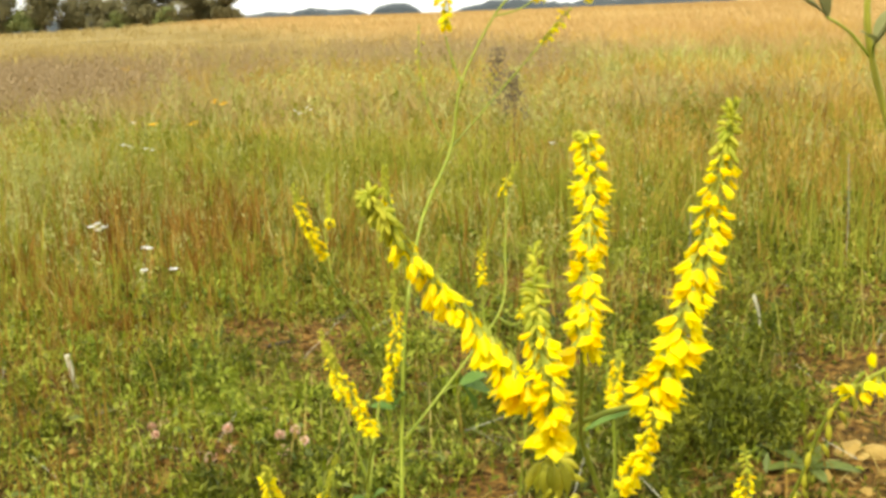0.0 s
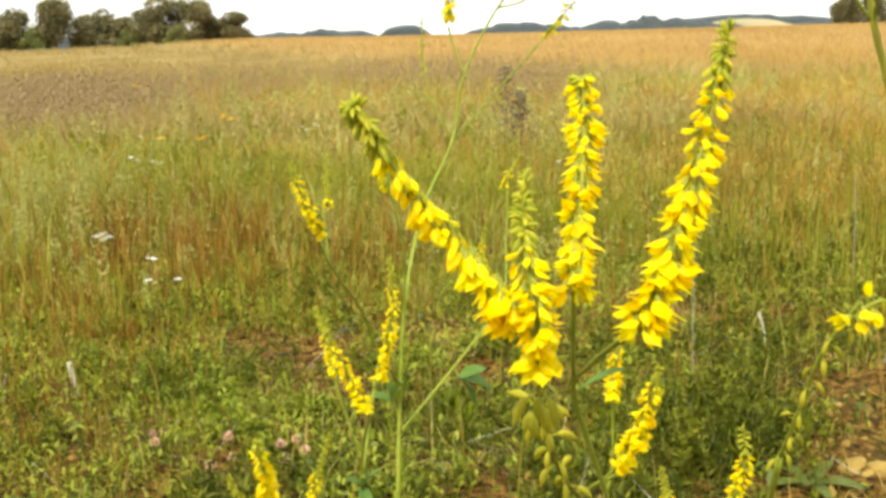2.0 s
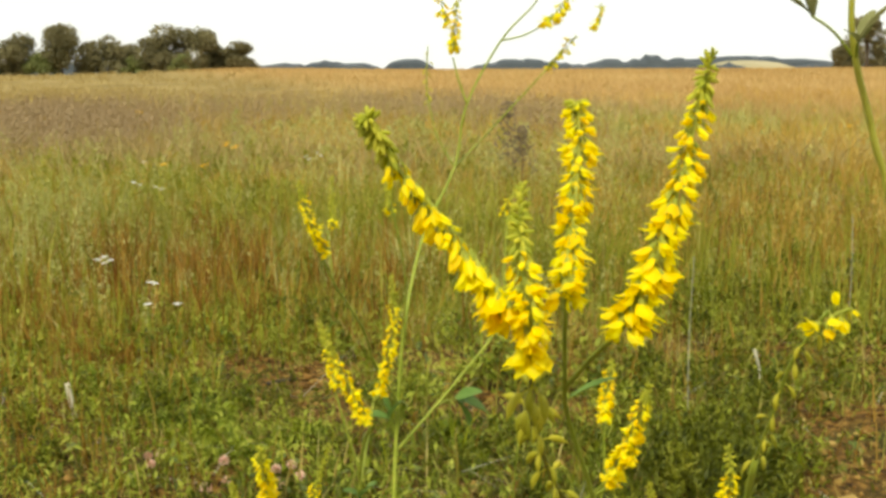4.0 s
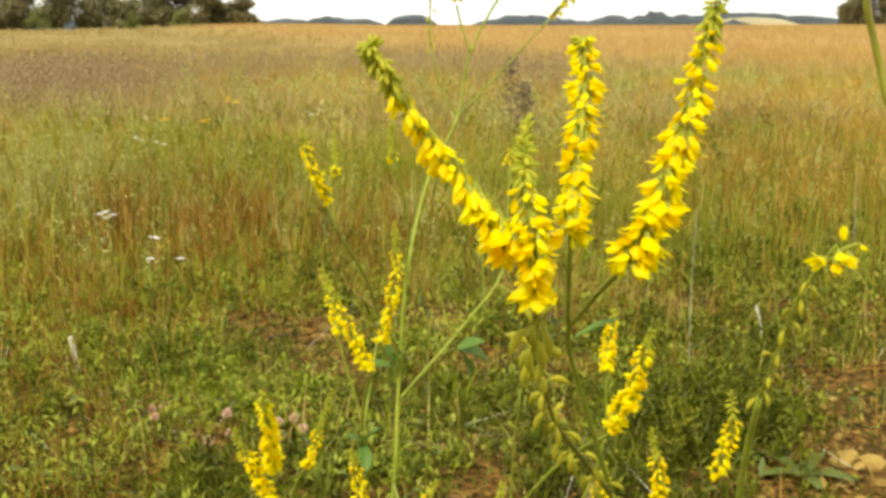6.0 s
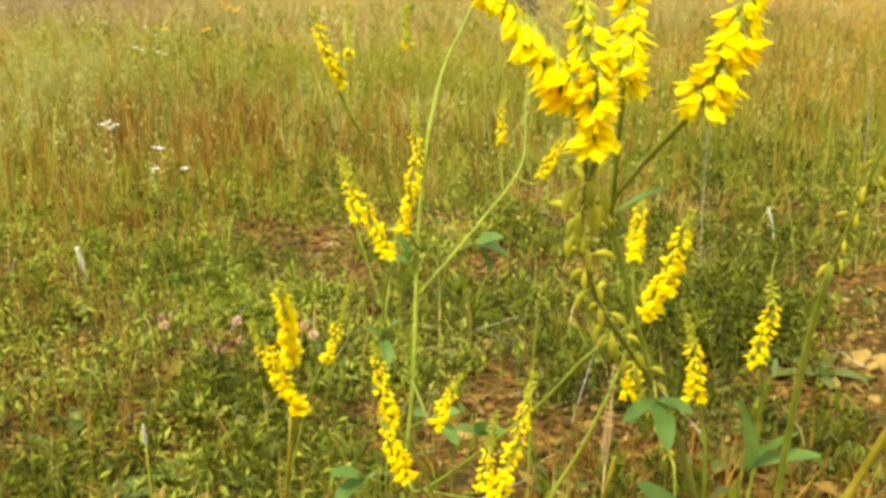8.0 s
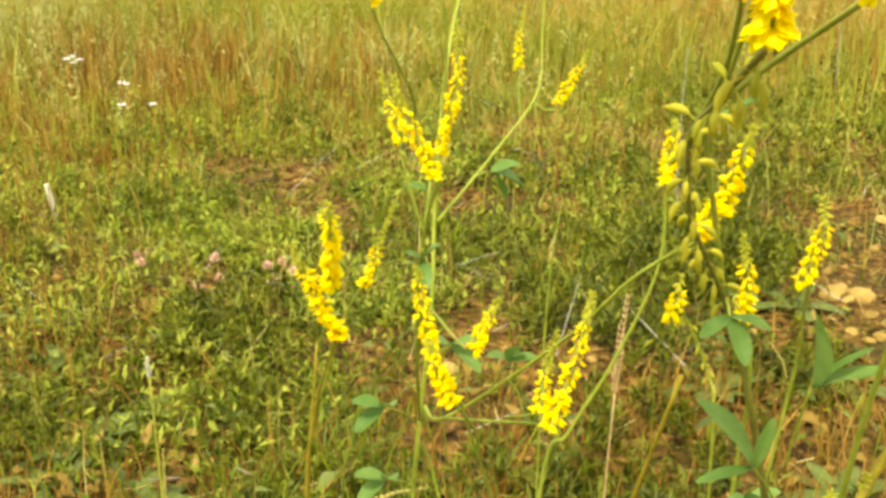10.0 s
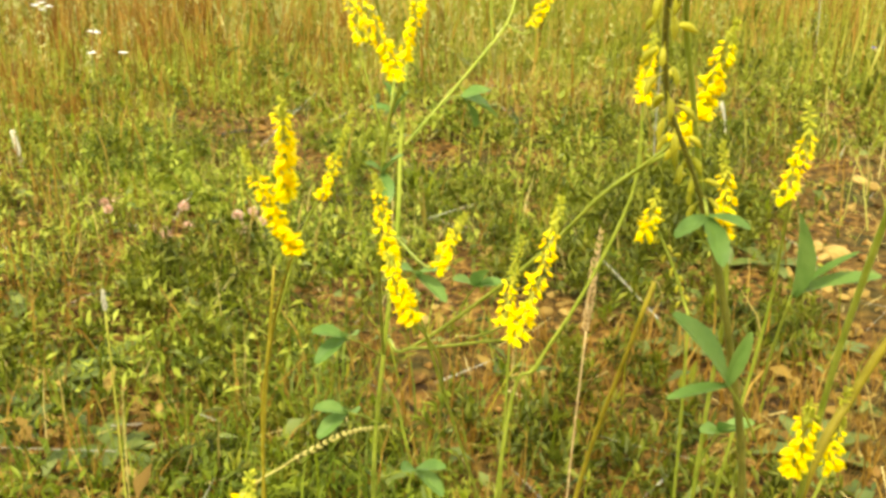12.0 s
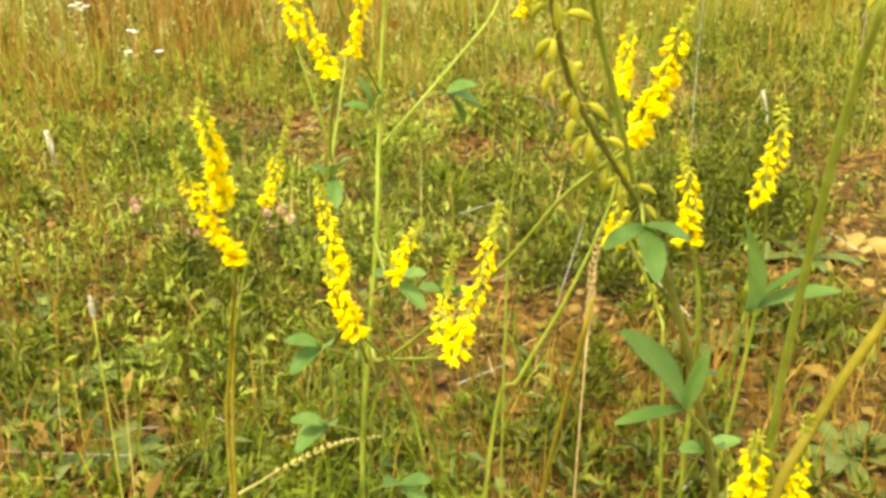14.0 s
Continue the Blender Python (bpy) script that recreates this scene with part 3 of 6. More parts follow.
# ---- sweet clover plants ----
def near_plant():
    """The tall plant close to the lens: five heavy spikes over a stem hung with green pods."""
    p = thing("sweet_clover", 0.1547, 0.66, "tall yellow sweet clover with heavy drooping flower spikes and green pods", "wild flower", "sweet clover plants")
    stem_top, joint, fork = (0.0452, 0.3260, 0.6698), (0.0815, 0.4750, 0.5620), (0.0606, 0.4300, 0.6326)
    tube("stem", [(0.1547, 0.6600, -0.0100), (0.1482, 0.6000, 0.2818), (0.1285, 0.5400, 0.4100), (0.1080, 0.5120, 0.4900), (0.0915, 0.4920, 0.5400), joint],
         0.0019, 0.0013, STEM_DARK, p, 8)
    pod_spike(p, [joint, (0.0690, 0.4520, 0.5840), (0.0575, 0.4300, 0.6057), (0.0492, 0.4000, 0.6354), (0.0462, 0.3600, 0.6540), stem_top], 46, 1, 0.95, 0.0010)
    tube("branch", [joint, (0.0700, 0.4520, 0.6000), fork, (0.0612, 0.3900, 0.6530), (0.0640, 0.3230, 0.6808)], 0.0010, 0.0007, STEM, p)
    raceme(p, [(0.0640, 0.3230, 0.6808), (0.0702, 0.3240, 0.6938), (0.0762, 0.3290, 0.7098), (0.0812, 0.3360, 0.7258), (0.0846, 0.3400, 0.7393)], 62, 11, 0.20, 0.88, closed=0.35)
    tube("branch", [(0.0484, 0.4000, 0.6354), (0.0465, 0.3600, 0.6600), (0.0398, 0.3220, 0.6852)], 0.0008, 0.0006, STEM, p)
    raceme(p, [(0.0398, 0.3220, 0.6852), (0.0332, 0.3240, 0.6938), (0.0242, 0.3250, 0.7038), (0.0162, 0.3200, 0.7158), (0.0109, 0.3170, 0.7253), (0.0093, 0.3170, 0.7253)], 50, 12, 0.36, 0.92, droop=2.6, closed=0.7, slim=0.66)
    raceme(p, [(0.0450, 0.3230, 0.6755), (0.0440, 0.3180, 0.6858), (0.0422, 0.3220, 0.6958), (0.0422, 0.3320, 0.7028), (0.0431, 0.3440, 0.7093)], 46, 13, 0.46, 0.87, closed=0.15)
    tube("branch", [fork, (0.0575, 0.3950, 0.6560), (0.0552, 0.3640, 0.6831)], 0.0008, 0.0006, STEM, p)
    raceme(p, [(0.0552, 0.3640, 0.6808), (0.0577, 0.3760, 0.6958), (0.0602, 0.3900, 0.7118), (0.0609, 0.4020, 0.7253), (0.0595, 0.4030, 0.7263)], 54, 14, 0.18, 0.9, closed=0.3)
    leaf(p, (0.1177, 0.5030, 0.4778), (0.1144, 0.4740, 0.5287), [(0.1126, 0.4610, 0.5632), (0.1347, 0.4590, 0.5438), (0.1281, 0.4620, 0.5498)], LEAFLET, slims=(0.75, 0.6, 0.4))
    leaf(p, (0.1247, 0.5200, 0.4468), (0.1035, 0.4960, 0.4840), [(0.0847, 0.4936, 0.5143), (0.0792, 0.4830, 0.4868), (0.1077, 0.4900, 0.5068)], LEAFLET, slims=(0.8, 0.4, 0.5))
    leaf(p, joint, (0.0820, 0.4680, 0.5580), [(0.0700, 0.4560, 0.5570), (0.0920, 0.4560, 0.5600), (0.0840, 0.4500, 0.5500)], LEAFLET, slims=(0.7, 0.8, 0.8))
    leaf(p, fork, (0.0615, 0.4280, 0.6340), [(0.0740, 0.4200, 0.6440)], LEAFLET, slims=(0.5,))
    leaf(p, (0.1338, 0.5600, 0.3618), (0.1408, 0.5450, 0.3868), [(0.1552, 0.5450, 0.3938), (0.1427, 0.5300, 0.4048), (0.1292, 0.5400, 0.3938)], LEAFLET)


def seeding_plant():
    """A plant gone mostly to seed that leans across, with an ochre stem."""
    p = thing("sweet_clover", 0.10, 0.52, "leaning sweet clover gone to seed on an ochre stem", "wild flower", "sweet clover plants")
    tube("stem", [(0.1000, 0.5200, -0.0100), (0.1120, 0.4800, 0.3000), (0.1206, 0.4600, 0.4550), (0.1367, 0.4640, 0.5000), (0.1500, 0.4620, 0.5300), (0.1580, 0.4520, 0.5600)], 0.0019, 0.0014, STEM_OCHRE, p, 8)
    tube("branch", [(0.1206, 0.4600, 0.4550), (0.1120, 0.4250, 0.5300), (0.1056, 0.3850, 0.6035), (0.1035, 0.3620, 0.6380)], 0.0011, 0.0009, STEM, p)
    pod_spike(p, [(0.1035, 0.3620, 0.6380), (0.1040, 0.3500, 0.6530), (0.1052, 0.3400, 0.6690), (0.1100, 0.3310, 0.6830)], 16, 2, 0.52, 0.0005, STEM)
    raceme(p, [(0.1095, 0.3310, 0.6795), (0.1115, 0.3300, 0.6825), (0.1150, 0.3310, 0.6835)], 3, 21, 0.05, 0.75, droop=0.6)
    raceme(p, [(0.1127, 0.4485, 0.4790), (0.1120, 0.4410, 0.4950), (0.1101, 0.4336, 0.5104)], 30, 22, 0.2, 0.75, closed=0.5)
    raceme(p, [(0.1329, 0.4680, 0.4680), (0.1330, 0.4650, 0.4850), (0.1330, 0.4624, 0.5010)], 26, 23, 0.5, 0.65, closed=0.6)
    tube("branch", [(0.1180, 0.4720, 0.4000), (0.1160, 0.4560, 0.4550), (0.1127, 0.4485, 0.4790)], 0.0008, 0.0006, STEM, p)
    tube("branch", [(0.1190, 0.4680, 0.4300), (0.1280, 0.4680, 0.4500), (0.1329, 0.4680, 0.4680)], 0.0008, 0.0006, STEM, p)
    leaf(p, (0.1550, 0.4570, 0.5450), (0.1660, 0.4700, 0.5500), [(0.1800, 0.4750, 0.5520), (0.1720, 0.4620, 0.5660), (0.1710, 0.4850, 0.5410)], LEAFLET)


def middle_plant():
    """The tall slender plant farther back with many side branches."""
    p = thing("sweet_clover", -0.045, 0.80, "slender branching sweet clover with many thin yellow flower spikes", "wild flower", "sweet clover plants")
    tube("stem", [(-0.0450, 0.8000, -0.0100), (-0.0386, 0.7850, 0.2600), (-0.0310, 0.7750, 0.3600), (-0.0225, 0.7720, 0.4400), (-0.0200, 0.7850, 0.5000), (-0.0140, 0.7900, 0.5750), (-0.0030, 0.8300, 0.6285), (0.0170, 0.8660, 0.6705), (0.0257, 0.8700, 0.7141), (0.0495, 0.8810, 0.7578), (0.0707, 0.8810, 0.7805), (0.0827, 0.8800, 0.7975)], 0.0018, 0.0005, STEM, p, 8)
    tube("branch", [(-0.0168, 0.7880, 0.5400), (-0.0140, 0.7840, 0.5750), (-0.0120, 0.7700, 0.6100), (-0.0165, 0.7570, 0.6450), (-0.0200, 0.7560, 0.6600)], 0.0007, 0.0007, STEM, p)
    raceme(p, [(-0.0200, 0.7560, 0.6550), (-0.0205, 0.7560, 0.6660), (-0.0200, 0.7560, 0.6745)], 18, 30, 0.9, 0.9)
    tube("branch", [(0.0257, 0.8700, 0.7141), (0.0192, 0.8710, 0.7335), (0.0161, 0.8706, 0.7464)], 0.0008, 0.0006, STEM, p)
    raceme(p, [(0.0161, 0.8706, 0.7525), (0.0177, 0.8690, 0.7655), (0.0191, 0.8670, 0.7875)], 9, 31, 0.1, 1.2)
    raceme(p, [(0.0112, 0.8720, 0.7705), (0.0087, 0.8720, 0.7805), (0.0077, 0.8720, 0.7925)], 4, 36, 0.1, 1.2)
    tube("branch", [(0.0170, 0.8660, 0.6705), (0.0407, 0.8990, 0.6930), (0.0874, 0.9010, 0.7429)], 0.0008, 0.0006, STEM, p)
    raceme(p, [(0.0857, 0.9010, 0.7415), (0.0957, 0.9020, 0.7525), (0.1033, 0.9030, 0.7605)], 4, 32, 0.1, 1.2)
    raceme(p, [(0.0827, 0.8850, 0.7705), (0.0907, 0.8850, 0.7805), (0.0987, 0.8860, 0.7925)], 7, 33, 0.1, 1.2)
    tube("branch", [(0.0495, 0.8810, 0.7578), (0.0657, 0.8830, 0.7615), (0.0827, 0.8850, 0.7705)], 0.0007, 0.0005, STEM, p)
    raceme(p, [(0.1187, 0.8900, 0.7685), (0.1197, 0.8900, 0.7745), (0.1187, 0.8900, 0.7815)], 2, 34, 0.1, 1.25)
    pod_spike(p, [(-0.0013, 0.8700, 0.7175), (-0.0023, 0.8720, 0.7325), (-0.0013, 0.8740, 0.7545)], 12, 35, 0.6, 0.0005, STEM)
    tube("branch", [(0.0170, 0.8660, 0.6705), (0.0047, 0.8680, 0.6925), (-0.0013, 0.8700, 0.7175)], 0.0006, 0.0005, STEM, p)
    # side branch with two short spikes
    tube("branch", [(-0.0180, 0.7800, 0.5250), (-0.0280, 0.7300, 0.5650), (-0.0314, 0.7020, 0.5920), (-0.0430, 0.6750, 0.6220), (-0.0490, 0.6600, 0.6421)], 0.0009, 0.0006, STEM, p)
    raceme(p, [(-0.0460, 0.6600, 0.6445), (-0.0525, 0.6500, 0.6625), (-0.0570, 0.6430, 0.6820)], 34, 40, 0.2, 0.62, closed=0.5, axis=0.0005)
    tube("branch", [(-0.0440, 0.6750, 0.6220), (-0.0465, 0.6780, 0.6400), (-0.0473, 0.6780, 0.6525)], 0.0006, 0.0005, STEM, p)
    raceme(p, [(-0.0443, 0.6780, 0.6555), (-0.0448, 0.6790, 0.6685), (-0.0447, 0.6800, 0.6815)], 24, 41, 0.85, 0.55, closed=0.7, axis=0.0005)
    # cluster of slim spikes
    tube("branch", [(-0.0310, 0.7750, 0.3600), (-0.0290, 0.6600, 0.4600), (-0.0262, 0.6170, 0.5220), (-0.0210, 0.5900, 0.5600), (-0.0155, 0.5760, 0.5767)], 0.0011, 0.0007, STEM, p)
    raceme(p, [(-0.0174, 0.5760, 0.5790), (-0.0244, 0.5750, 0.5950), (-0.0314, 0.5720, 0.6100), (-0.0350, 0.5700, 0.6233)], 36, 42, 0.3, 0.68, closed=0.4)
    tube("branch", [(-0.0235, 0.6000, 0.5450), (-0.0300, 0.5970, 0.5700), (-0.0347, 0.5950, 0.5896)], 0.0006, 0.0005, STEM, p)
    raceme(p, [(-0.0325, 0.5950, 0.5910), (-0.0375, 0.5980, 0.6050), (-0.0418, 0.6010, 0.6197)], 24, 43, 0.35, 0.58, closed=0.5, axis=0.0005)
    tube("branch", [(-0.0245, 0.6050, 0.5350), (-0.0215, 0.6250, 0.5580), (-0.0196, 0.6350, 0.5729)], 0.0007, 0.0006, STEM, p)
    raceme(p, [(-0.0170, 0.6300, 0.5780), (-0.0109, 0.6220, 0.5980), (-0.0074, 0.6170, 0.6180), (-0.0084, 0.6148, 0.6391)], 42, 44, 0.22, 0.64, closed=0.4)
    # back branch
    tube("branch", [(-0.0180, 0.7810, 0.4950), (0.0238, 0.8200, 0.5355), (0.0484, 0.8480, 0.5637), (0.0520, 0.8650, 0.6000), (0.0541, 0.8730, 0.6365)], 0.0010, 0.0006, STEM, p)
    raceme(p, [(0.0348, 0.8430, 0.5809), (0.0352, 0.8450, 0.5980), (0.0388, 0.8470, 0.6187)], 22, 45, 0.35, 0.65)
    tube("branch", [(0.0360, 0.8350, 0.5490), (0.0350, 0.8400, 0.5650), (0.0348, 0.8430, 0.5810)], 0.0006, 0.0005, STEM, p)
    raceme(p, [(0.0606, 0.8360, 0.5599), (0.0700, 0.8340, 0.5760), (0.0782, 0.8320, 0.5928)], 28, 46, 0.25, 0.7)
    tube("branch", [(0.0440, 0.8430, 0.5580), (0.0530, 0.8380, 0.5530), (0.0606, 0.8360, 0.5539)], 0.0006, 0.0005, STEM, p)
    raceme(p, [(0.0514, 0.8730, 0.6385), (0.0574, 0.8750, 0.6495), (0.0639, 0.8760, 0.6595)], 12, 47, 0.6, 0.65)
    leaf(p, (0.0050, 0.8030, 0.5160), (0.0180, 0.8350, 0.5120), [(0.0360, 0.8450, 0.5180), (0.0440, 0.8520, 0.5000), (0.0300, 0.8500, 0.4920)], LEAFLET)
    leaf(p, (-0.0200, 0.7850, 0.5000), (-0.0240, 0.7820, 0.5150), [(-0.0270, 0.7750, 0.5350), (-0.0380, 0.7800, 0.5200), (-0.0180, 0.7750, 0.5300)], LEAFLET)
    leaf(p, (-0.0262, 0.6170, 0.5220), (-0.0250, 0.6120, 0.5280), [(-0.0180, 0.6050, 0.5400), (-0.0310, 0.6050, 0.5360), (-0.0220, 0.6000, 0.5200)], LEAFLET)
    for zz, s in ((0.36, 1), (0.40, -1), (0.31, 1), (0.27, -1), (0.22, 1)):
        n = Vector((-0.030 - 0.022 * (s > 0) + 0.020 * (s < 0), 0.735, zz + 0.030))
        leaf(p, (-0.033, 0.772, zz), n, [n + Vector((-0.016 * s, -0.012, 0.012)), n + Vector((0.006 * s, -0.018, 0.014)), n + Vector((-0.018 * s, -0.010, -0.010))], LEAFLET)
    # long side branch towards the near plant
    tube("branch", [(-0.0280, 0.7720, 0.3720), (-0.0145, 0.7200, 0.3900), (0.0430, 0.6320, 0.4770), (0.0700, 0.5830, 0.5300), (0.0910, 0.5560, 0.5560)], 0.0012, 0.0008, STEM, p)
    raceme(p, [(0.0890, 0.5480, 0.5620), (0.0950, 0.5400, 0.5800), (0.1000, 0.5340, 0.5970), (0.1025, 0.5300, 0.6100)], 46, 48, 0.2, 0.8, closed=0.3)
    tube("branch", [(0.0700, 0.5830, 0.5300), (0.0860, 0.5560, 0.5550), (0.0965, 0.5400, 0.5733)], 0.0007, 0.0006, STEM, p)
    raceme(p, [(0.0955, 0.5400, 0.5745), (0.1000, 0.5370, 0.5880), (0.1040, 0.5330, 0.6015)], 30, 49, 0.4, 0.66, closed=0.5)
    tube("branch", [(-0.0145, 0.7200, 0.3900), (0.0060, 0.6200, 0.4400), (0.0200, 0.5450, 0.4780), (0.0270, 0.5100, 0.4950)], 0.0008, 0.0006, STEM, p)
    raceme(p, [(0.0270, 0.5100, 0.4970), (0.0330, 0.5100, 0.5140), (0.0385, 0.5150, 0.5320), (0.0426, 0.5180, 0.5480)], 44, 50, 0.25, 0.72, closed=0.6)
    raceme(p, [(0.0230, 0.5120, 0.5020), (0.0250, 0.5100, 0.5200), (0.0280, 0.5050, 0.5380)], 26, 51, 0.55, 0.6, closed=0.7)
    tube("branch", [(0.0130, 0.5850, 0.4600), (0.0190, 0.5400, 0.4840), (0.0230, 0.5120, 0.5000)], 0.0006, 0.0005, STEM, p)
    tube("branch", [(-0.0230, 0.7720, 0.4400), (-0.0100, 0.6700, 0.4650), (-0.0040, 0.6150, 0.4820), (-0.0011, 0.6065, 0.4877)], 0.0008, 0.0006, STEM, p)
    raceme(p, [(-0.0011, 0.6065, 0.4870), (0.0055, 0.6070, 0.4990), (0.0120, 0.6080, 0.5110)], 28, 52, 0.3, 0.7, closed=0.4)
    leaf(p, (0.0120, 0.6780, 0.4300), (0.0200, 0.6650, 0.4520), [(0.0340, 0.6600, 0.4580), (0.0240, 0.6550, 0.4680), (0.0100, 0.6550, 0.4620)], LEAFLET)


def left_plant():
    p = thing("sweet_clover", -0.095, 0.70, "young sweet clover with short dense yellow spikes above green grass", "wild flower", "sweet clover plants")
    tube("stem", [(-0.095, 0.70, -0.01), (-0.0936, 0.668, 0.335), (-0.0848, 0.655, 0.422), (-0.0680, 0.61, 0.485), (-0.0610, 0.594, 0.499)], 0.0010, 0.0007, STEM_OCHRE, p)
    raceme(p, [(-0.0625, 0.5916, 0.5003), (-0.0690, 0.5880, 0.5140), (-0.0745, 0.5820, 0.5300), (-0.0800, 0.5726, 0.5504)], 44, 60, 0.2, 0.8, closed=0.3)
    raceme(p, [(-0.0658, 0.5880, 0.5260), (-0.0635, 0.5750, 0.5420), (-0.0620, 0.5620, 0.5580), (-0.0610, 0.5454, 0.5761)], 44, 61, 0.12, 0.82, closed=0.2)
    tube("branch", [(-0.0700, 0.615, 0.478), (-0.0670, 0.60, 0.503), (-0.0658, 0.588, 0.5240)], 0.0007, 0.0006, STEM, p)
    tube("branch", [(-0.0848, 0.655, 0.422), (-0.0650, 0.625, 0.490), (-0.0521, 0.605, 0.5205)], 0.0007, 0.0006, STEM, p)
    raceme(p, [(-0.0521, 0.605, 0.5200), (-0.0440, 0.597, 0.541), (-0.0362, 0.5886, 0.5640)], 34, 62, 0.5, 0.55, closed=0.6, axis=0.0005)


def right_back_plant():
    p = thing("sweet_clover", 0.135, 0.68, "sweet clover with a few loose flower spikes on thin upright stems", "wild flower", "sweet clover plants")
    tube("stem", [(0.135, 0.68, -0.01), (0.1280, 0.608, 0.380), (0.1225, 0.573, 0.479), (0.1150, 0.561, 0.520)], 0.0012, 0.0008, STEM, p)
    raceme(p, [(0.1130, 0.558, 0.5200), (0.1120, 0.552, 0.535), (0.1090, 0.548, 0.549), (0.1060, 0.545, 0.5620)], 36, 70, 0.35, 0.7, closed=0.45)
    tube("branch", [(0.133, 0.66, 0.20), (0.1541, 0.62, 0.4354), (0.1524, 0.599, 0.5006), (0.1440, 0.572, 0.5316)], 0.0010, 0.0006, STEM, p)
    raceme(p, [(0.1398, 0.5706, 0.5331), (0.1435, 0.5660, 0.5475), (0.1450, 0.5630, 0.5595), (0.1426, 0.5610, 0.5730)], 20, 71, 0.3, 0.8, closed=0.3)
    tube("branch", [(0.133, 0.66, 0.22), (0.1150, 0.60, 0.440), (0.1105, 0.598, 0.4745), (0.0939, 0.593, 0.5120)], 0.0009, 0.0005, STEM, p)
    raceme(p, [(0.0902, 0.5930, 0.5072), (0.0915, 0.5910, 0.5172), (0.0920, 0.5880, 0.5297)], 12, 72, 0.25, 0.8)
    pod_spike(p, [(0.1105, 0.598, 0.4745), (0.1040, 0.597, 0.492), (0.0939, 0.593, 0.5120)], 12, 73, 0.6, 0.0005, STEM)
    leaf(p, (0.1280, 0.608, 0.38), (0.135, 0.60, 0.405), [(0.150, 0.60, 0.412), (0.138, 0.585, 0.420), (0.124, 0.59, 0.413)], LEAFLET)


def back_plant():
    p = thing("sweet_clover", 0.020, 0.74, "thin sweet clover leaning over with one short spike", "wild flower", "sweet clover plants")
    tube("stem", [(0.0200, 0.7400, -0.0100), (0.0430, 0.7200, 0.3327), (0.0590, 0.7110, 0.3840), (0.0813, 0.7000, 0.4340), (0.1021, 0.6900, 0.4950), (0.1030, 0.6840, 0.5470)], 0.0014, 0.0007, STEM, p)
    raceme(p, [(0.1030, 0.6840, 0.5471), (0.1045, 0.6880, 0.5620), (0.1077, 0.6920, 0.5773)], 28, 80, 0.12, 0.8, closed=0.3)
    raceme(p, [(-0.0204, 0.5970, 0.4895), (-0.0240, 0.5910, 0.5120), (-0.0271, 0.5840, 0.5357)], 38, 81, 0.15, 0.7, closed=0.4)
    raceme(p, [(-0.0120, 0.5650, 0.4795), (-0.0170, 0.5620, 0.4940), (-0.0220, 0.5590, 0.5107)], 30, 82, 0.15, 0.76, closed=0.3)
    tube("branch", [(0.0366, 0.7250, 0.2600), (0.0040, 0.6500, 0.4000), (-0.0100, 0.6100, 0.4650), (-0.0204, 0.5970, 0.4895)], 0.0009, 0.0006, STEM, p)
    tube("branch", [(0.0040, 0.6500, 0.4000), (0.0000, 0.6000, 0.4450), (-0.0120, 0.5650, 0.4795)], 0.0008, 0.0006, STEM, p)


def low_plant():
    p = thing("sweet_clover", -0.075, 0.50, "low sweet clover with two bright yellow spikes in the grass", "wild flower", "sweet clover plants")
    tube("stem", [(-0.075, 0.50, -0.01), (-0.068, 0.46, 0.30), (-0.0605, 0.418, 0.466)], 0.0012, 0.0008, STEM, p)
    raceme(p, [(-0.0605, 0.4150, 0.4660), (-0.0590, 0.4135, 0.482), (-0.0562, 0.4128, 0.4985)], 32, 90, 0.25, 0.75, closed=0.4)
    raceme(p, [(-0.0660, 0.416, 0.464), (-0.0690, 0.414, 0.474), (-0.0710, 0.412, 0.4861)], 20, 91, 0.3, 0.65, closed=0.5)
    tube("branch", [(-0.068, 0.46, 0.30), (-0.067, 0.43, 0.42), (-0.0660, 0.416, 0.464)], 0.0008, 0.0006, STEM, p)


def tall_right_plant():
    p = thing("sweet_clover", 0.260, 0.60, "tall leafy sweet clover stem without flowers against the sky", "wild flower", "sweet clover plants")
    tube("stem", [(0.2650, 0.6000, -0.0100), (0.2370, 0.5500, 0.4000), (0.1909, 0.5050, 0.6571), (0.1757, 0.4950, 0.7105), (0.1650, 0.4870, 0.7389), (0.1609, 0.4820, 0.7600), (0.1620, 0.4800, 0.8000)], 0.0016, 0.0010, STEM_OLIVE, p, 8)
    leaf(p, (0.1650, 0.4870, 0.7389), (0.1470, 0.4800, 0.7540), [(0.1350, 0.4780, 0.7640), (0.1395, 0.4700, 0.7680), (0.1450, 0.4820, 0.7700)], LEAFLET_OLIVE)
    leaf(p, (0.1650, 0.4870, 0.7389), (0.1625, 0.4780, 0.7450), [(0.1700, 0.4700, 0.7600), (0.1560, 0.4700, 0.7500), (0.1670, 0.4780, 0.7560)], LEAFLET_OLIVE)


near_plant()
seeding_plant()
middle_plant()
left_plant()
right_back_plant()
back_plant()
low_plant()
tall_right_plant()


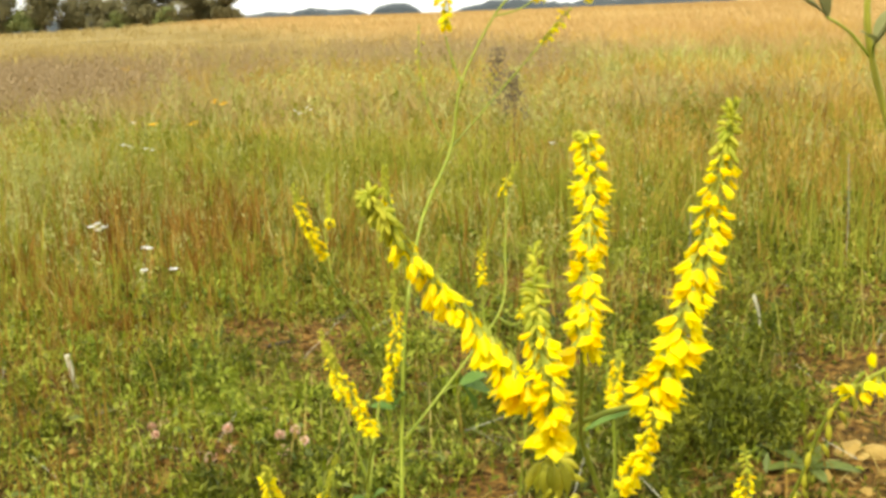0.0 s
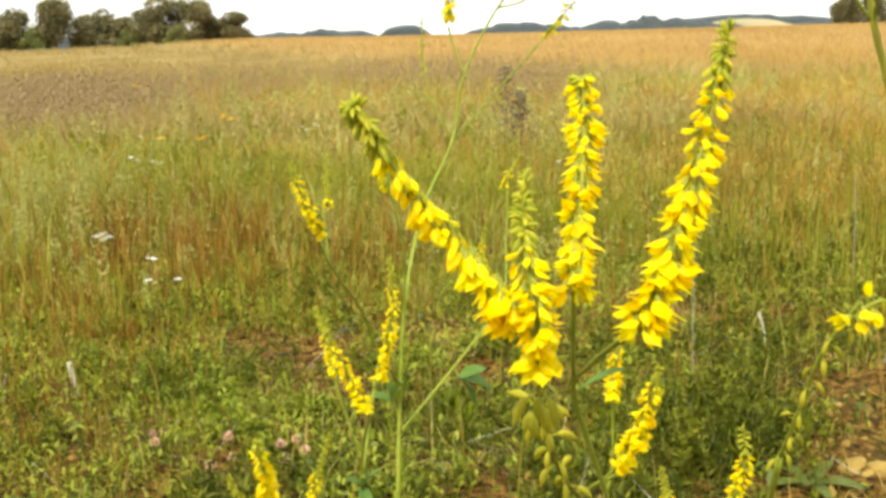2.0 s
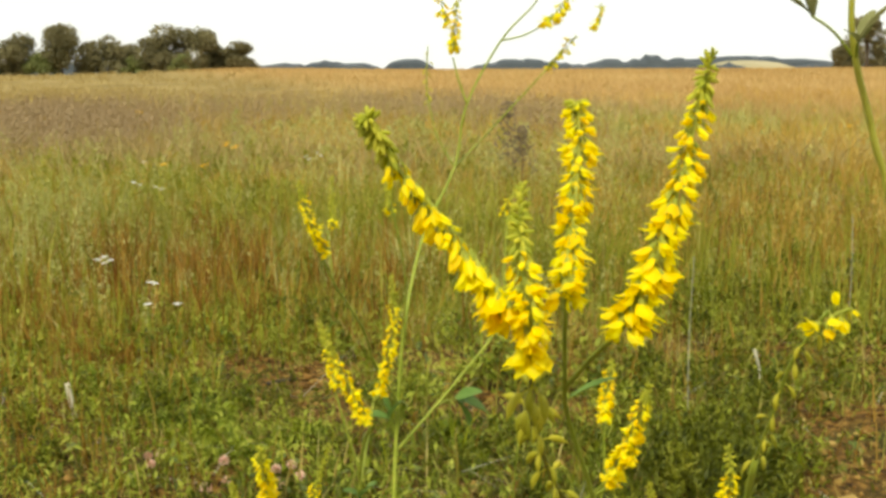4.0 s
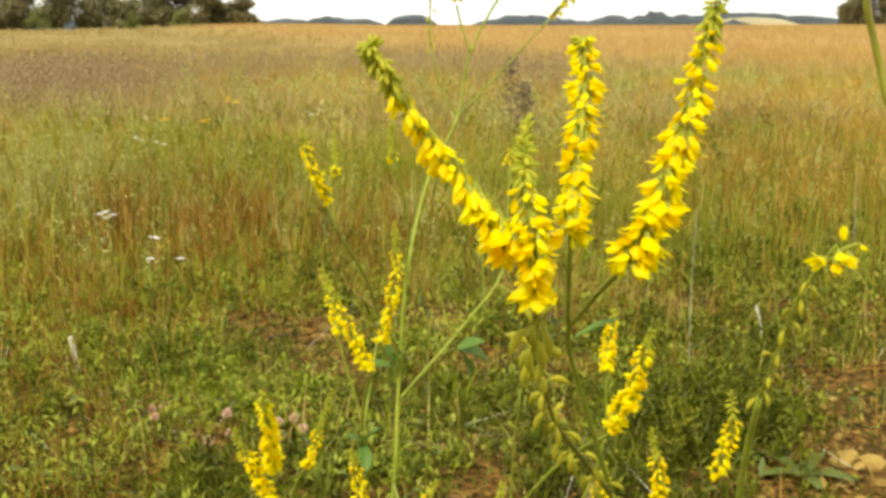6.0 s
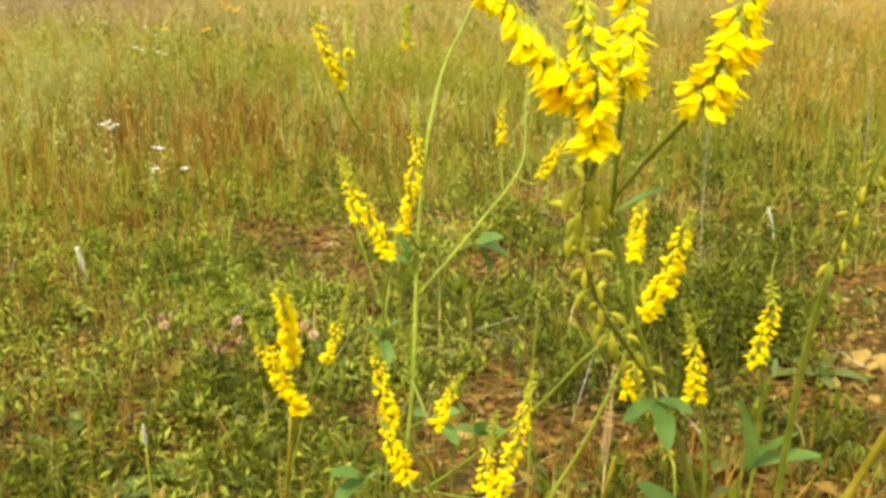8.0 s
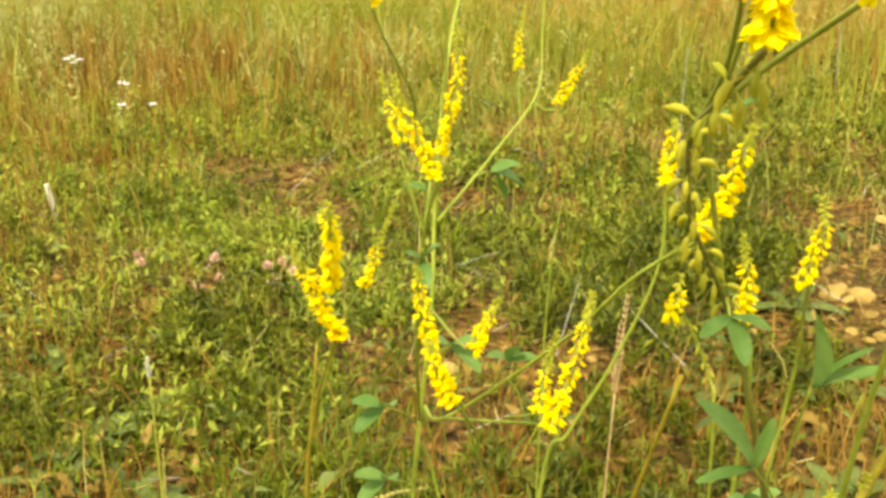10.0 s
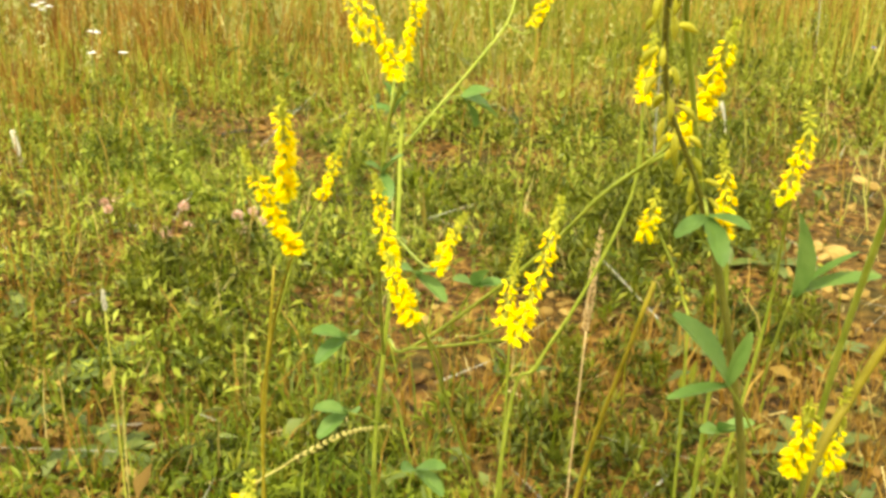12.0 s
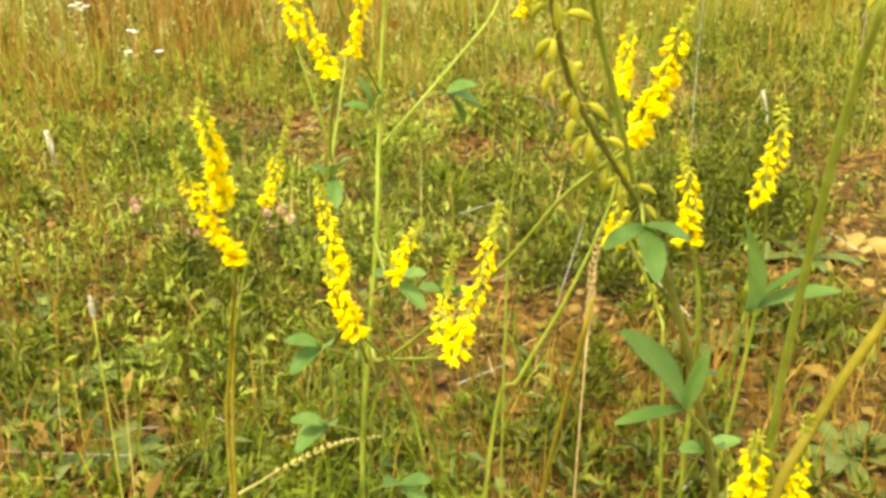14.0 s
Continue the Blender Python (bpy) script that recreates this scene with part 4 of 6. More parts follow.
# ---- meadow ----
def soil_patch(x, y):
    """1 on the bare spots of reddish soil, 0 where plants cover it."""
    s = np.zeros_like(x)
    for cx, cy, rx, ry in ((0.72, 1.86, 0.27, 0.32), (0.84, 2.27, 0.28, 0.24), (-0.835, 2.29, 0.05, 0.09), (-0.38, 2.74, 0.20, 0.24), (-0.30, 2.44, 0.14, 0.12), (0.08, 1.66, 0.16, 0.14), (0.14, 2.45, 0.25, 0.12),
                           (0.30, 1.45, 0.14, 0.12), (0.72, 2.95, 0.35, 0.14), (-0.55, 1.62, 0.12, 0.06), (0.22, 1.33, 0.16, 0.06), (-0.02, 1.36, 0.10, 0.05), (0.46, 1.36, 0.14, 0.08), (-0.30, 1.30, 0.10, 0.04), (0.62, 1.5, 0.14, 0.12), (0.34, 1.22, 0.2, 0.05), (0.19, 1.51, 0.12, 0.07), (-0.12, 1.60, 0.08, 0.05), (0.05, 2.87, 0.22, 0.10), (0.25, 3.2, 0.2, 0.12)):
        d = np.hypot((x - cx) / rx, (y - cy) / ry) + 0.25 * np.sin(14 * x + 9 * y) + 0.18 * np.sin(31 * y - 17 * x)
        s = np.maximum(s, 1 - smooth01(d, 0.7, 1.15))
    gaps = patchiness(x, y, 13.0, 4.4) + 0.22 * np.sin(37 * x - 21 * y) * np.cos(29 * y + 11 * x)
    return np.maximum(s, 0.9 * smooth01(gaps, 0.60, 0.74) * (1 - smooth01(y, 2.7, 3.3)))


def worn(x, y):
    """How far the cover is worn thin, near by: most towards the stony side, some in the other corner."""
    return np.maximum(0.93 * smooth01(x / y, -0.03, 0.10) * (1 - smooth01(y, 1.60, 2.0)), 0.55 * smooth01(-x / y, 0.14, 0.30) * (1 - smooth01(y, 1.65, 2.05)))


def meadow():
    rng = np.random.default_rng(5)
    # low herbs between and under the plants
    x, y = field_points(rng, 80000, 0.45, 4.4)
    keep = rng.uniform(0, 1, len(x)) > np.maximum(0.95 * soil_patch(x, y), worn(x, y))
    keep &= rng.uniform(0, 1, len(x)) < np.clip(2.4 * patchiness(x, y, 5.0, 1.0) - 0.55, 0.06, 1)
    x, y = x[keep], y[keep]
    hh = rng.uniform(0.003, 0.030, len(x)) * (0.4 + 0.9 * patchiness(x, y, 5.0, 3.0))
    soup("low_herbs", *leaf_arrays(rng, x, y, ground_z(x, y) + hh, rng.uniform(0.006, 0.020, len(x)), 0.6, (0.07, 0.22), 0.4), HERB, "low green creeping herbs over the soil", "herbs")
    # the same herbs crowded into clumps of their own height and leaf
    k = 1500
    cx, cy = field_points(rng, k, 0.6, 4.3, power=0.5)
    keep = rng.uniform(0, 1, k) > np.maximum(0.95 * soil_patch(cx, cy), worn(cx, cy))
    cx, cy = cx[keep], cy[keep]
    k = len(cx)
    r = rng.uniform(0.010, 0.042, k) * (0.6 + 0.28 * cy)
    tall, leafy = rng.gamma(3.0, 0.013, k) * (0.55 + 0.25 * cy), rng.uniform(0.008, 0.026, k) * (0.7 + 0.14 * cy)
    per = np.maximum(14, (190 * (r / 0.03) ** 1.4 * (0.013 / leafy)).astype(int))
    i = np.repeat(np.arange(k), per)
    x, y = cx[i] + rng.normal(0, 1, len(i)) * r[i], cy[i] + rng.normal(0, 1, len(i)) * r[i]
    dome = np.exp(-0.5 * (np.hypot(x - cx[i], y - cy[i]) / r[i]) ** 2)
    z = ground_z(x, y) + 0.002 + rng.uniform(0, 1, len(i)) ** 0.6 * tall[i] * dome
    bare = rng.uniform(0, 1, len(i)) < 0.85 * np.maximum(soil_patch(x, y), 0.8 * worn(x, y))
    # near clumps take the dark tone more often, as painted shade
    dark = (rng.uniform(0, 1, k) < 0.06 + 0.26 * (1 - smooth01(cy, 1.6, 2.1)))[i]
    for name, mat, pick, label in (("herb_clumps", HERB, ~dark & ~bare, "clumps of leafy green herbs on the soil"), ("dark_herb_clumps", HERB_DARK_SHADE, dark & ~bare, "clumps of dark green herbs on the soil")):
        n = int(pick.sum())
        soup(name, *leaf_arrays(rng, x[pick], y[pick], z[pick], leafy[i][pick] * rng.uniform(0.6, 1.3, n), 0.55, (0.08, 0.24), 0.45), mat, label, "herbs")
    x, y = field_points(rng, 85000, 1.1, 3.6)
    keep = (rng.uniform(0, 1, len(x)) > 0.95 * soil_patch(x, y)) & (rng.uniform(0, 1, len(x)) < smooth01(y + 0.40 * smooth01(-x / y, 0.02, 0.14), 1.6, 2.0) * np.clip(2.2 * patchiness(x, y, 8.0, 2.0) - 0.4, 0.1, 1))
    x, y = x[keep], y[keep]
    soup("pale_herbs", *leaf_arrays(rng, x, y, ground_z(x, y) + rng.uniform(0.01, 0.06, len(x)), rng.uniform(0.008, 0.026, len(x)), 0.6, (0.06, 0.18), 0.5), HERB_PALE, "pale yellow green herbs over the soil", "herbs")
    # leafy tufts, each a few feathery forbs close together
    parts = []
    for cx, cy, r, h, k in ((0.36, 2.02, 0.17, 0.10, 95), (0.20, 1.76, 0.13, 0.08, 46), (-0.34, 1.68, 0.20, 0.085, 80), (0.52, 2.55, 0.24, 0.11, 60), (0.44, 2.25, 0.2, 0.10, 40),
                            (-0.42, 3.15, 0.12, 0.12, 20), (-0.25, 1.45, 0.14, 0.07, 34), (0.40, 1.55, 0.14, 0.07, 34), (0.75, 2.65, 0.2, 0.1, 26), (-0.8, 2.1, 0.24, 0.08, 36),
                            (-0.60, 1.45, 0.14, 0.06, 30), (0.02, 2.1, 0.2, 0.07, 36), (-0.12, 1.22, 0.14, 0.06, 30), (-0.55, 2.45, 0.25, 0.08, 40), (1.0, 3.15, 0.34, 0.08, 44), (1.3, 3.4, 0.36, 0.09, 36), (0.75, 3.3, 0.3, 0.09, 50), (1.15, 2.7, 0.24, 0.09, 36), (0.12, 1.22, 0.12, 0.06, 30), (0.30, 1.17, 0.13, 0.06, 34), (0.24, 1.36, 0.12, 0.06, 30), (0.50, 1.62, 0.10, 0.05, 16), (0.45, 1.95, 0.13, 0.09, 70), (0.55, 2.12, 0.12, 0.08, 40), (1.1, 3.7, 0.4, 0.09, 40), (1.5, 4.0, 0.4, 0.10, 34)):
        x, y = rng.normal(cx, r * 0.55, k), rng.normal(cy, r * 0.55, k)
        parts.append(feather_arrays(rng, x, y, h * rng.uniform(0.35, 1.25, k), 34, 0.42, rng.uniform(0.012, 0.024, k), (0.05, 0.15)))
    soup("leafy_tufts", *join(parts), HERB_DARK_SHADE, "leafy green weed tufts close to the ground", "herbs")
    # scattered forbs and broad small leaves between them
    k = 1500
    x, y = field_points(rng, k, 0.45, 4.2, power=0.5)
    keep = rng.uniform(0, 1, k) > soil_patch(x, y)
    x, y = x[keep], y[keep]
    soup("small_forbs", *feather_arrays(rng, x, y, rng.uniform(0.02, 0.085, len(x)), 22, 0.5, rng.uniform(0.010, 0.022, len(x)), (0.05, 0.16)), HERB, "small feathery yellow green forbs", "herbs")
    k = 3000
    x, y = field_points(rng, k, 0.6, 3.4, power=0.5)
    keep = rng.uniform(0, 1, k) > 0.9 * soil_patch(x, y)
    x, y = x[keep], y[keep]
    soup("broad_weeds", *leaf_arrays(rng, x, y, ground_z(x, y) + rng.uniform(0.006, 0.035, len(x)), rng.uniform(0.014, 0.046, len(x)), 0.4, (0.14, 0.30), 0.25), ROSETTE, "small broad grey green weed leaves on the ground", "weeds")
    # litter
    x, y = field_points(rng, 15000, 0.45, 3.4)
    keep = rng.uniform(0, 1, len(x)) > 0.7 * soil_patch(x, y)
    x, y = x[keep], y[keep]
    soup("litter", *leaf_arrays(rng, x, y, ground_z(x, y) + rng.uniform(0.001, 0.012, len(x)), rng.uniform(0.006, 0.028, len(x)), 0.5), LITTER, "dead brown leaves and litter on soil", "litter")
    # larger dead leaves, thickest on the stony side and in the near corner
    x, y = field_points(rng, 9000, 0.8, 2.4)
    keep = rng.uniform(0, 1, len(x)) < np.clip(0.50 * worn(x, y) + 0.8 * smooth01(-x / y, 0.20, 0.32) * (1 - smooth01(y, 1.5, 1.75)) + 0.03, 0, 1) * (1 - 0.85 * soil_patch(x, y))
    x, y = x[keep], y[keep]
    soup("fallen_leaves", *leaf_arrays(rng, x, y, ground_z(x, y) + rng.uniform(0.003, 0.018, len(x)), rng.uniform(0.014, 0.045, len(x)), 0.35, (0.12, 0.32), 0.1), LITTER, "curled dead leaves lying on the soil", "litter")
    # broken straw lying about
    for name, mat, k, longest, label in (("lying_straw", GRASS_STRAW, 3200, 0.06, "broken dry straw lying on the ground"), ("lying_stalks", LITTER, 3200, 0.06, "dead brown stalks lying on the ground"),
                                         ("lying_twigs", GREY_STALK, 420, 0.17, "long grey dead stalks lying about")):
        x, y = field_points(rng, k, 0.45, 3.4)
        v, t = blade_arrays(rng, x, y, rng.uniform(0.25, 1.0, k) * longest, rng.uniform(0.0012, 0.0035, k), 0.1, 0.1)
        v = v.reshape(k, 5, 3)
        a, lift = rng.uniform(0, 6.283, k), rng.uniform(0.004, 0.035, k)
        root = v[:, :1].copy()
        rel = v - root
        flat = rel[:, :, 2:3] * np.stack([np.cos(a), np.sin(a), rng.normal(0, 0.25, k)], 1)[:, None]
        soup(name, (root + flat + rel * [1, 1, 0.05] + np.array([0, 0, 1]) * lift[:, None, None]).reshape(-1, 3), t, mat, label, "straw")
    # fine short grass near by, in tufts
    def open_ground(x, y, share):
        return rng.uniform(0, 1, len(x)) > share * soil_patch(x, y)

    for name, mat, k, per, h0, w, seed, label in (
            ("short_grass", GRASS_GREEN, 6500, 8, 0.038, 0.0028, 5.0, "short green meadow grass"),
            ("olive_grass", GRASS_PALE, 12500, 8, 0.036, 0.0026, 2.2, "yellowish meadow grass"),
            ("dry_grass", GRASS_STRAW, 2200, 7, 0.05, 0.0014, 8.0, "thin dry straw grass")):
        x, y = field_points(rng, k, 0.45, 4.9)
        keep = open_ground(x, y, 0.94) & (rng.uniform(0, 1, k) < 0.25 + 0.9 * patchiness(x, y, 3.5, seed)) & (rng.uniform(0, 1, k) > worn(x, y))
        if mat is GRASS_PALE:
            keep &= rng.uniform(0, 1, k) < 0.30 + 0.70 * smooth01(y, 1.5, 2.0)
        x, y = x[keep], y[keep]
        h = rng.gamma(4.0, h0 / 4, len(x)) * (0.6 + 0.8 * patchiness(x, y, 3.0, seed + 1))
        soup(name, *tuft_arrays(rng, x, y, per, h, np.full(len(x), w), rng.uniform(0.006, 0.022, len(x)), 0.7), mat, label, "grass")
    # thicker growth at the near edge
    x, y = field_points(rng, 1500, 0.75, 1.55, 0.5, 0.2)
    half = (rng.uniform(0, 1, len(x)) < 0.3) | (soil_patch(x, y) > 0.4) | (rng.uniform(0, 1, len(x)) < worn(x, y))
    for name, mat, pick, label in (("front_grass", GRASS_FRESH, ~half, "thick green meadow grass"), ("front_stalks", GRASS_RUST, half & (rng.uniform(0, 1, len(x)) < 0.8), "thin brown stalks in meadow grass")):
        n = int(pick.sum())
        soup(name, *tuft_arrays(rng, x[pick], y[pick], 9 if mat is GRASS_FRESH else 5, rng.uniform(0.035, 0.10, n), np.full(n, 0.0022), rng.uniform(0.008, 0.025, n), 0.45), mat, label, "grass")
    # taller loose blades close to the lens
    k = 190
    x, y = field_points(rng, k, 0.85, 1.40, 0.5, 0.1)
    keep = rng.uniform(0, 1, k) > 0.5 * worn(x, y)
    x, y = x[keep], y[keep]
    soup("front_blades", *blade_arrays(rng, x, y, rng.uniform(0.07, 0.17, len(x)), rng.uniform(0.0018, 0.0036, len(x)), 0.4, 1.1), HERB, "tall loose green grass blades", "grass")
    # fine arching blades over the herbs on the leafy side
    k = 2600
    x, y = field_points(rng, k, 1.25, 2.6)
    keep = (rng.uniform(0, 1, k) > np.maximum(soil_patch(x, y), worn(x, y))) & (rng.uniform(0, 1, k) < np.clip(2.4 * patchiness(x, y, 4.5, 3.7) - 0.5, 0.05, 1))
    x, y = x[keep], y[keep]
    soup("arching_grass", *tuft_arrays(rng, x, y, 4, rng.uniform(0.04, 0.10, len(x)), np.full(len(x), 0.0021), rng.uniform(0.004, 0.02, len(x)), 0.9), GRASS_FRESH, "fine arching fresh green grass", "grass")
    # single long stalks leaning every way
    for name, mat, k, label in (("long_grass", GRASS_GREEN, 1300, "long thin green grass blades"), ("long_straw", GRASS_STRAW, 1100, "long dry straw stalks leaning about"),
                                ("rust_stalks", GRASS_RUST, 1900, "thin rust brown stalks")):
        x, y = field_points(rng, k, 0.85, 3.2)
        keep = open_ground(x, y, 0.8)
        x, y = x[keep], y[keep]
        soup(name, *blade_arrays(rng, x, y, rng.uniform(0.04, 0.14, len(x)), rng.uniform(0.0014, 0.0038, len(x)), 0.4, 0.8), mat, label, "grass")
    # ripe stalks over the rough growth on the stony side
    for name, mat, k, label in (("ripe_stalks", GRASS_RUST, 1500, "thin ripe brown stalks over rough green growth"), ("straw_blades", GRASS_PALE, 1100, "pale upright blades over rough green growth")):
        x, y = field_points(rng, k, 2.0, 3.9)
        keep = (x / y > 0.02) & (rng.uniform(0, 1, k) < np.clip(2.2 * patchiness(x, y, 4.0, 2.6) - 0.3, 0.1, 1))
        x, y = x[keep], y[keep]
        soup(name, *blade_arrays(rng, x, y, rng.gamma(5.0, 0.022, len(x)), rng.uniform(0.0020, 0.0045, len(x)), 0.25, 0.6), mat, label, "grass")
    # brown stalks low at the left edge
    k = 1300
    x, y = rng.uniform(-1.5, -0.32, k), rng.uniform(1.5, 3.2, k)
    keep = (x < -0.30 * y) & (rng.uniform(0, 1, k) < np.clip(2.2 * patchiness(x, y, 4.0, 6.0) - 0.3, 0, 1))
    x, y = x[keep], y[keep]
    soup("brown_edge_grass", *blade_arrays(rng, x, y, rng.uniform(0.05, 0.17, len(x)), rng.uniform(0.0015, 0.0035, len(x)), 0.25, 0.6), GRASS_RUST, "low rust brown grass in patches", "grass")
    def drift(x, y, bearing, far, wide, deep):
        """Nearness to the middle of a drift of one kind of plant, by bearing and distance."""
        return np.exp(-((x / y - bearing) / wide) ** 2 - (np.log(y / far) / deep) ** 2)

    def pale_drifts(x, y):
        return np.clip(drift(x, y, -0.24, 8.5, 0.10, 0.32) + drift(x, y, 0.10, 11.0, 0.16, 0.35) + 0.8 * drift(x, y, -0.36, 5.0, 0.10, 0.25) + 0.5 * drift(x, y, 0.02, 7.0, 0.12, 0.2), 0, 1)

    # taller meadow: tufts of green, rust and straw
    for name, mat, k, per, y0, y1, h0, h1, w, seed, label in (
            ("rust_grass", SOFT_RUST, 3600, 11, 2.4, 10.5, 0.09, 0.30, 0.0022, 2.0, "rust brown grass tufts with ripe seed"),
            ("tall_green_grass", WEED_GREEN, 5200, 11, 2.3, 9.5, 0.06, 0.24, 0.0034, 4.0, "tall green meadow grass tufts"),
            ("pale_grass", WEED_PALE, 3400, 11, 2.8, 11.0, 0.08, 0.28, 0.0028, 7.0, "pale green feathery meadow grass tufts"),
            ("straw_stalks", GRASS_STRAW, 800, 7, 2.3, 9.5, 0.10, 0.34, 0.0016, 9.0, "standing straw coloured tufts")):
        x, y = field_points(rng, k, y0, y1, power=0.5)
        keep = rng.uniform(0, 1, k) < np.clip(1.8 * patchiness(x, y, 1.9, seed) - 0.25, 0, 1) * (0.07 + 0.93 * smooth01(y + 0.8 * patchiness(x, y, 2.5, 3) - 1.1 * smooth01(x / y, 0.10, 0.28), 2.9, 4.3))
        right = smooth01(x / y, 0.02, 0.25)
        band = np.exp(-((y - 3.9) / 0.7) ** 2) * (1 - smooth01(np.abs(x / y + 0.17), 0.12, 0.22))
        bias = {"rust_grass": 0.10 + 0.75 * right * (1 - smooth01(y, 7.5, 9.0)) + 0.7 * band, "tall_green_grass": 1.1 - 0.75 * right, "pale_grass": 0.14 + 0.8 * pale_drifts(x, y)}.get(name, 0.6)
        keep &= (rng.uniform(0, 1, k) > soil_patch(x, y)) & (rng.uniform(0, 1, k) < bias)
        x, y = x[keep], y[keep]
        h = rng.uniform(h0, h1, len(x)) * (0.35 + 0.65 * smooth01(y, 2.4, 4.6)) * (0.6 + 0.7 * patchiness(x, y, 3.1, seed + 2))
        soup(name, *tuft_arrays(rng, x, y, per, h, np.full(len(x), w) * (1.0 + 0.22 * y), rng.uniform(0.01, 0.07, len(x)), 0.6), mat, label, "grass")
    # upright rust stalks in patches
    k = 9000
    x, y = field_points(rng, k, 2.6, 8.0, power=0.5)
    keep = rng.uniform(0, 1, k) < np.clip(3.2 * patchiness(x, y, 2.6, 5.5) - 1.5 + 1.7 * np.exp(-((y - 3.8) / 0.6) ** 2) * (1 - smooth01(np.abs(x / y + 0.19), 0.08, 0.17)) + 1.2 * smooth01(x / y, 0.08, 0.25) * smooth01(y, 3.0, 3.9), 0, 1)
    keep &= rng.uniform(0, 1, k) > soil_patch(x, y)
    x, y = x[keep], y[keep]
    soup("brown_grass", *blade_arrays(rng, x, y, rng.uniform(0.07, 0.24, len(x)) * (0.4 + 0.6 * smooth01(y, 2.6, 3.8)), rng.uniform(0.003, 0.006, len(x)), 0.2, 0.5), GRASS_RUST, "upright rust brown grass in patches", "grass")
    # loose upright blades through the middle meadow
    for name, mat, k, label in (("upright_grass", WEED_GREEN, 11000, "upright green blades of meadow grass"), ("upright_straw", GRASS_RUST, 5000, "upright ripe brown blades of meadow grass")):
        x, y = field_points(rng, k, 2.5, 6.5, power=0.5)
        keep = (rng.uniform(0, 1, k) > soil_patch(x, y)) & (rng.uniform(0, 1, k) < smooth01(y, 2.4, 3.3) * np.clip(2.0 * patchiness(x, y, 2.2, 1.5 if mat is WEED_GREEN else 6.5) - 0.2, 0.1, 1))
        x, y = x[keep], y[keep]
        soup(name, *blade_arrays(rng, x, y, rng.gamma(5.0, 0.032, len(x)) * (0.5 + 0.5 * smooth01(y, 2.6, 3.8)), rng.uniform(0.003, 0.007, len(x)), 0.22, 0.5), mat, label, "grass")
    # close clumps of ripe rust brown stalks
    cx = np.concatenate([[-1.35, -1.30, -0.80, -0.87, -0.95, -1.35, -0.99, -0.89, -0.58, -0.72, -1.10], rng.uniform(-0.36, 0.02, 16) * 4.0])
    cy = np.concatenate([[3.78, 4.20, 4.00, 3.79, 4.50, 3.42, 2.87, 2.87, 3.44, 3.90, 3.10], rng.uniform(3.0, 5.2, 16)])
    soup("rust_clumps", *tuft_arrays(rng, cx, cy, 46, rng.uniform(0.14, 0.24, len(cx)) * (0.45 + 0.55 * smooth01(cy, 2.6, 3.8)), np.full(len(cx), 0.0048), rng.uniform(0.03, 0.08, len(cx)), 0.3), RIPE_RUST, "close clumps of ripe rust brown stalks", "grass")
    # soft feathery weeds in drifts
    for name, mat, k, per, y0, y1, h0, h1, fat, s0, seed, label in (
            ("pale_weeds", WEED_PALE, 2800, 70, 3.4, 13.0, 0.14, 0.36, 0.32, 0.0028, 1.0, "pale grey green feathery weeds in drifts"),
            ("green_weeds", WEED_GREEN, 2100, 56, 2.5, 9.0, 0.08, 0.26, 0.36, 0.0033, 3.0, "leafy green weeds standing among meadow grass"),
            ("rust_weeds", SOFT_RUST, 1600, 44, 3.0, 13.0, 0.12, 0.32, 0.24, 0.0027, 6.0, "rust brown weeds in ripe seed")):
        x, y = field_points(rng, k, y0, y1, power=0.5)
        right = smooth01(x / y, -0.02, 0.22)
        near_right = (y < 4.4) & (x / y > 0.2)
        bias = {"pale_weeds": 0.10 + 0.90 * pale_drifts(x, y), "green_weeds": 1.0 - 0.6 * right}.get(name, 0.10 + 0.85 * right * (1 - 0.7 * smooth01(y, 7.5, 9.0)))
        keep = rng.uniform(0, 1, k) < bias * np.clip(2.0 * patchiness(x, y, 1.3, seed) - 0.4, 0, 1)
        keep &= (rng.uniform(0, 1, k) > soil_patch(x, y)) & ~(near_right & (mat is SOFT_RUST))
        x, y = x[keep], y[keep]
        h = rng.uniform(h0, h1, len(x)) * (0.45 + 0.55 * smooth01(y, 2.5, 5.0)) * (0.7 + 0.6 * patchiness(x, y, 2.3, seed + 1))
        soup(name, *feather_arrays(rng, x, y, h, per, fat, s0 * (1 + y), (0.09, 0.24)), mat, label, "weeds")
    for name, mat, k, y0, y1, h0, h1, s, seed, label in (
            ("pale_seed_heads", WEED_PALE, 1500, 3.0, 9.0, 0.20, 0.44, 0.008, 1.0, "feathery pale seed heads of meadow grass"),
            ("rust_seed_heads", SOFT_RUST, 1300, 2.8, 11.0, 0.18, 0.40, 0.008, 3.4, "rust coloured seed heads of meadow grass")):
        x, y = field_points(rng, k, y0, y1, power=0.5)
        keep = rng.uniform(0, 1, k) < np.clip(2.0 * patchiness(x, y, 1.1, seed) - 0.4, 0, 1)
        keep &= rng.uniform(0, 1, k) > soil_patch(x, y)
        x, y = x[keep], y[keep]
        soup(name, *panicle_arrays(rng, x, y, rng.uniform(h0, h1, len(x)) * (0.5 + 0.5 * smooth01(y, 2.5, 4.5)), 16, 0.11, 0.022 + s, s), mat, label, "grass")
    # brown drifts in seed on the far slope
    spots = []
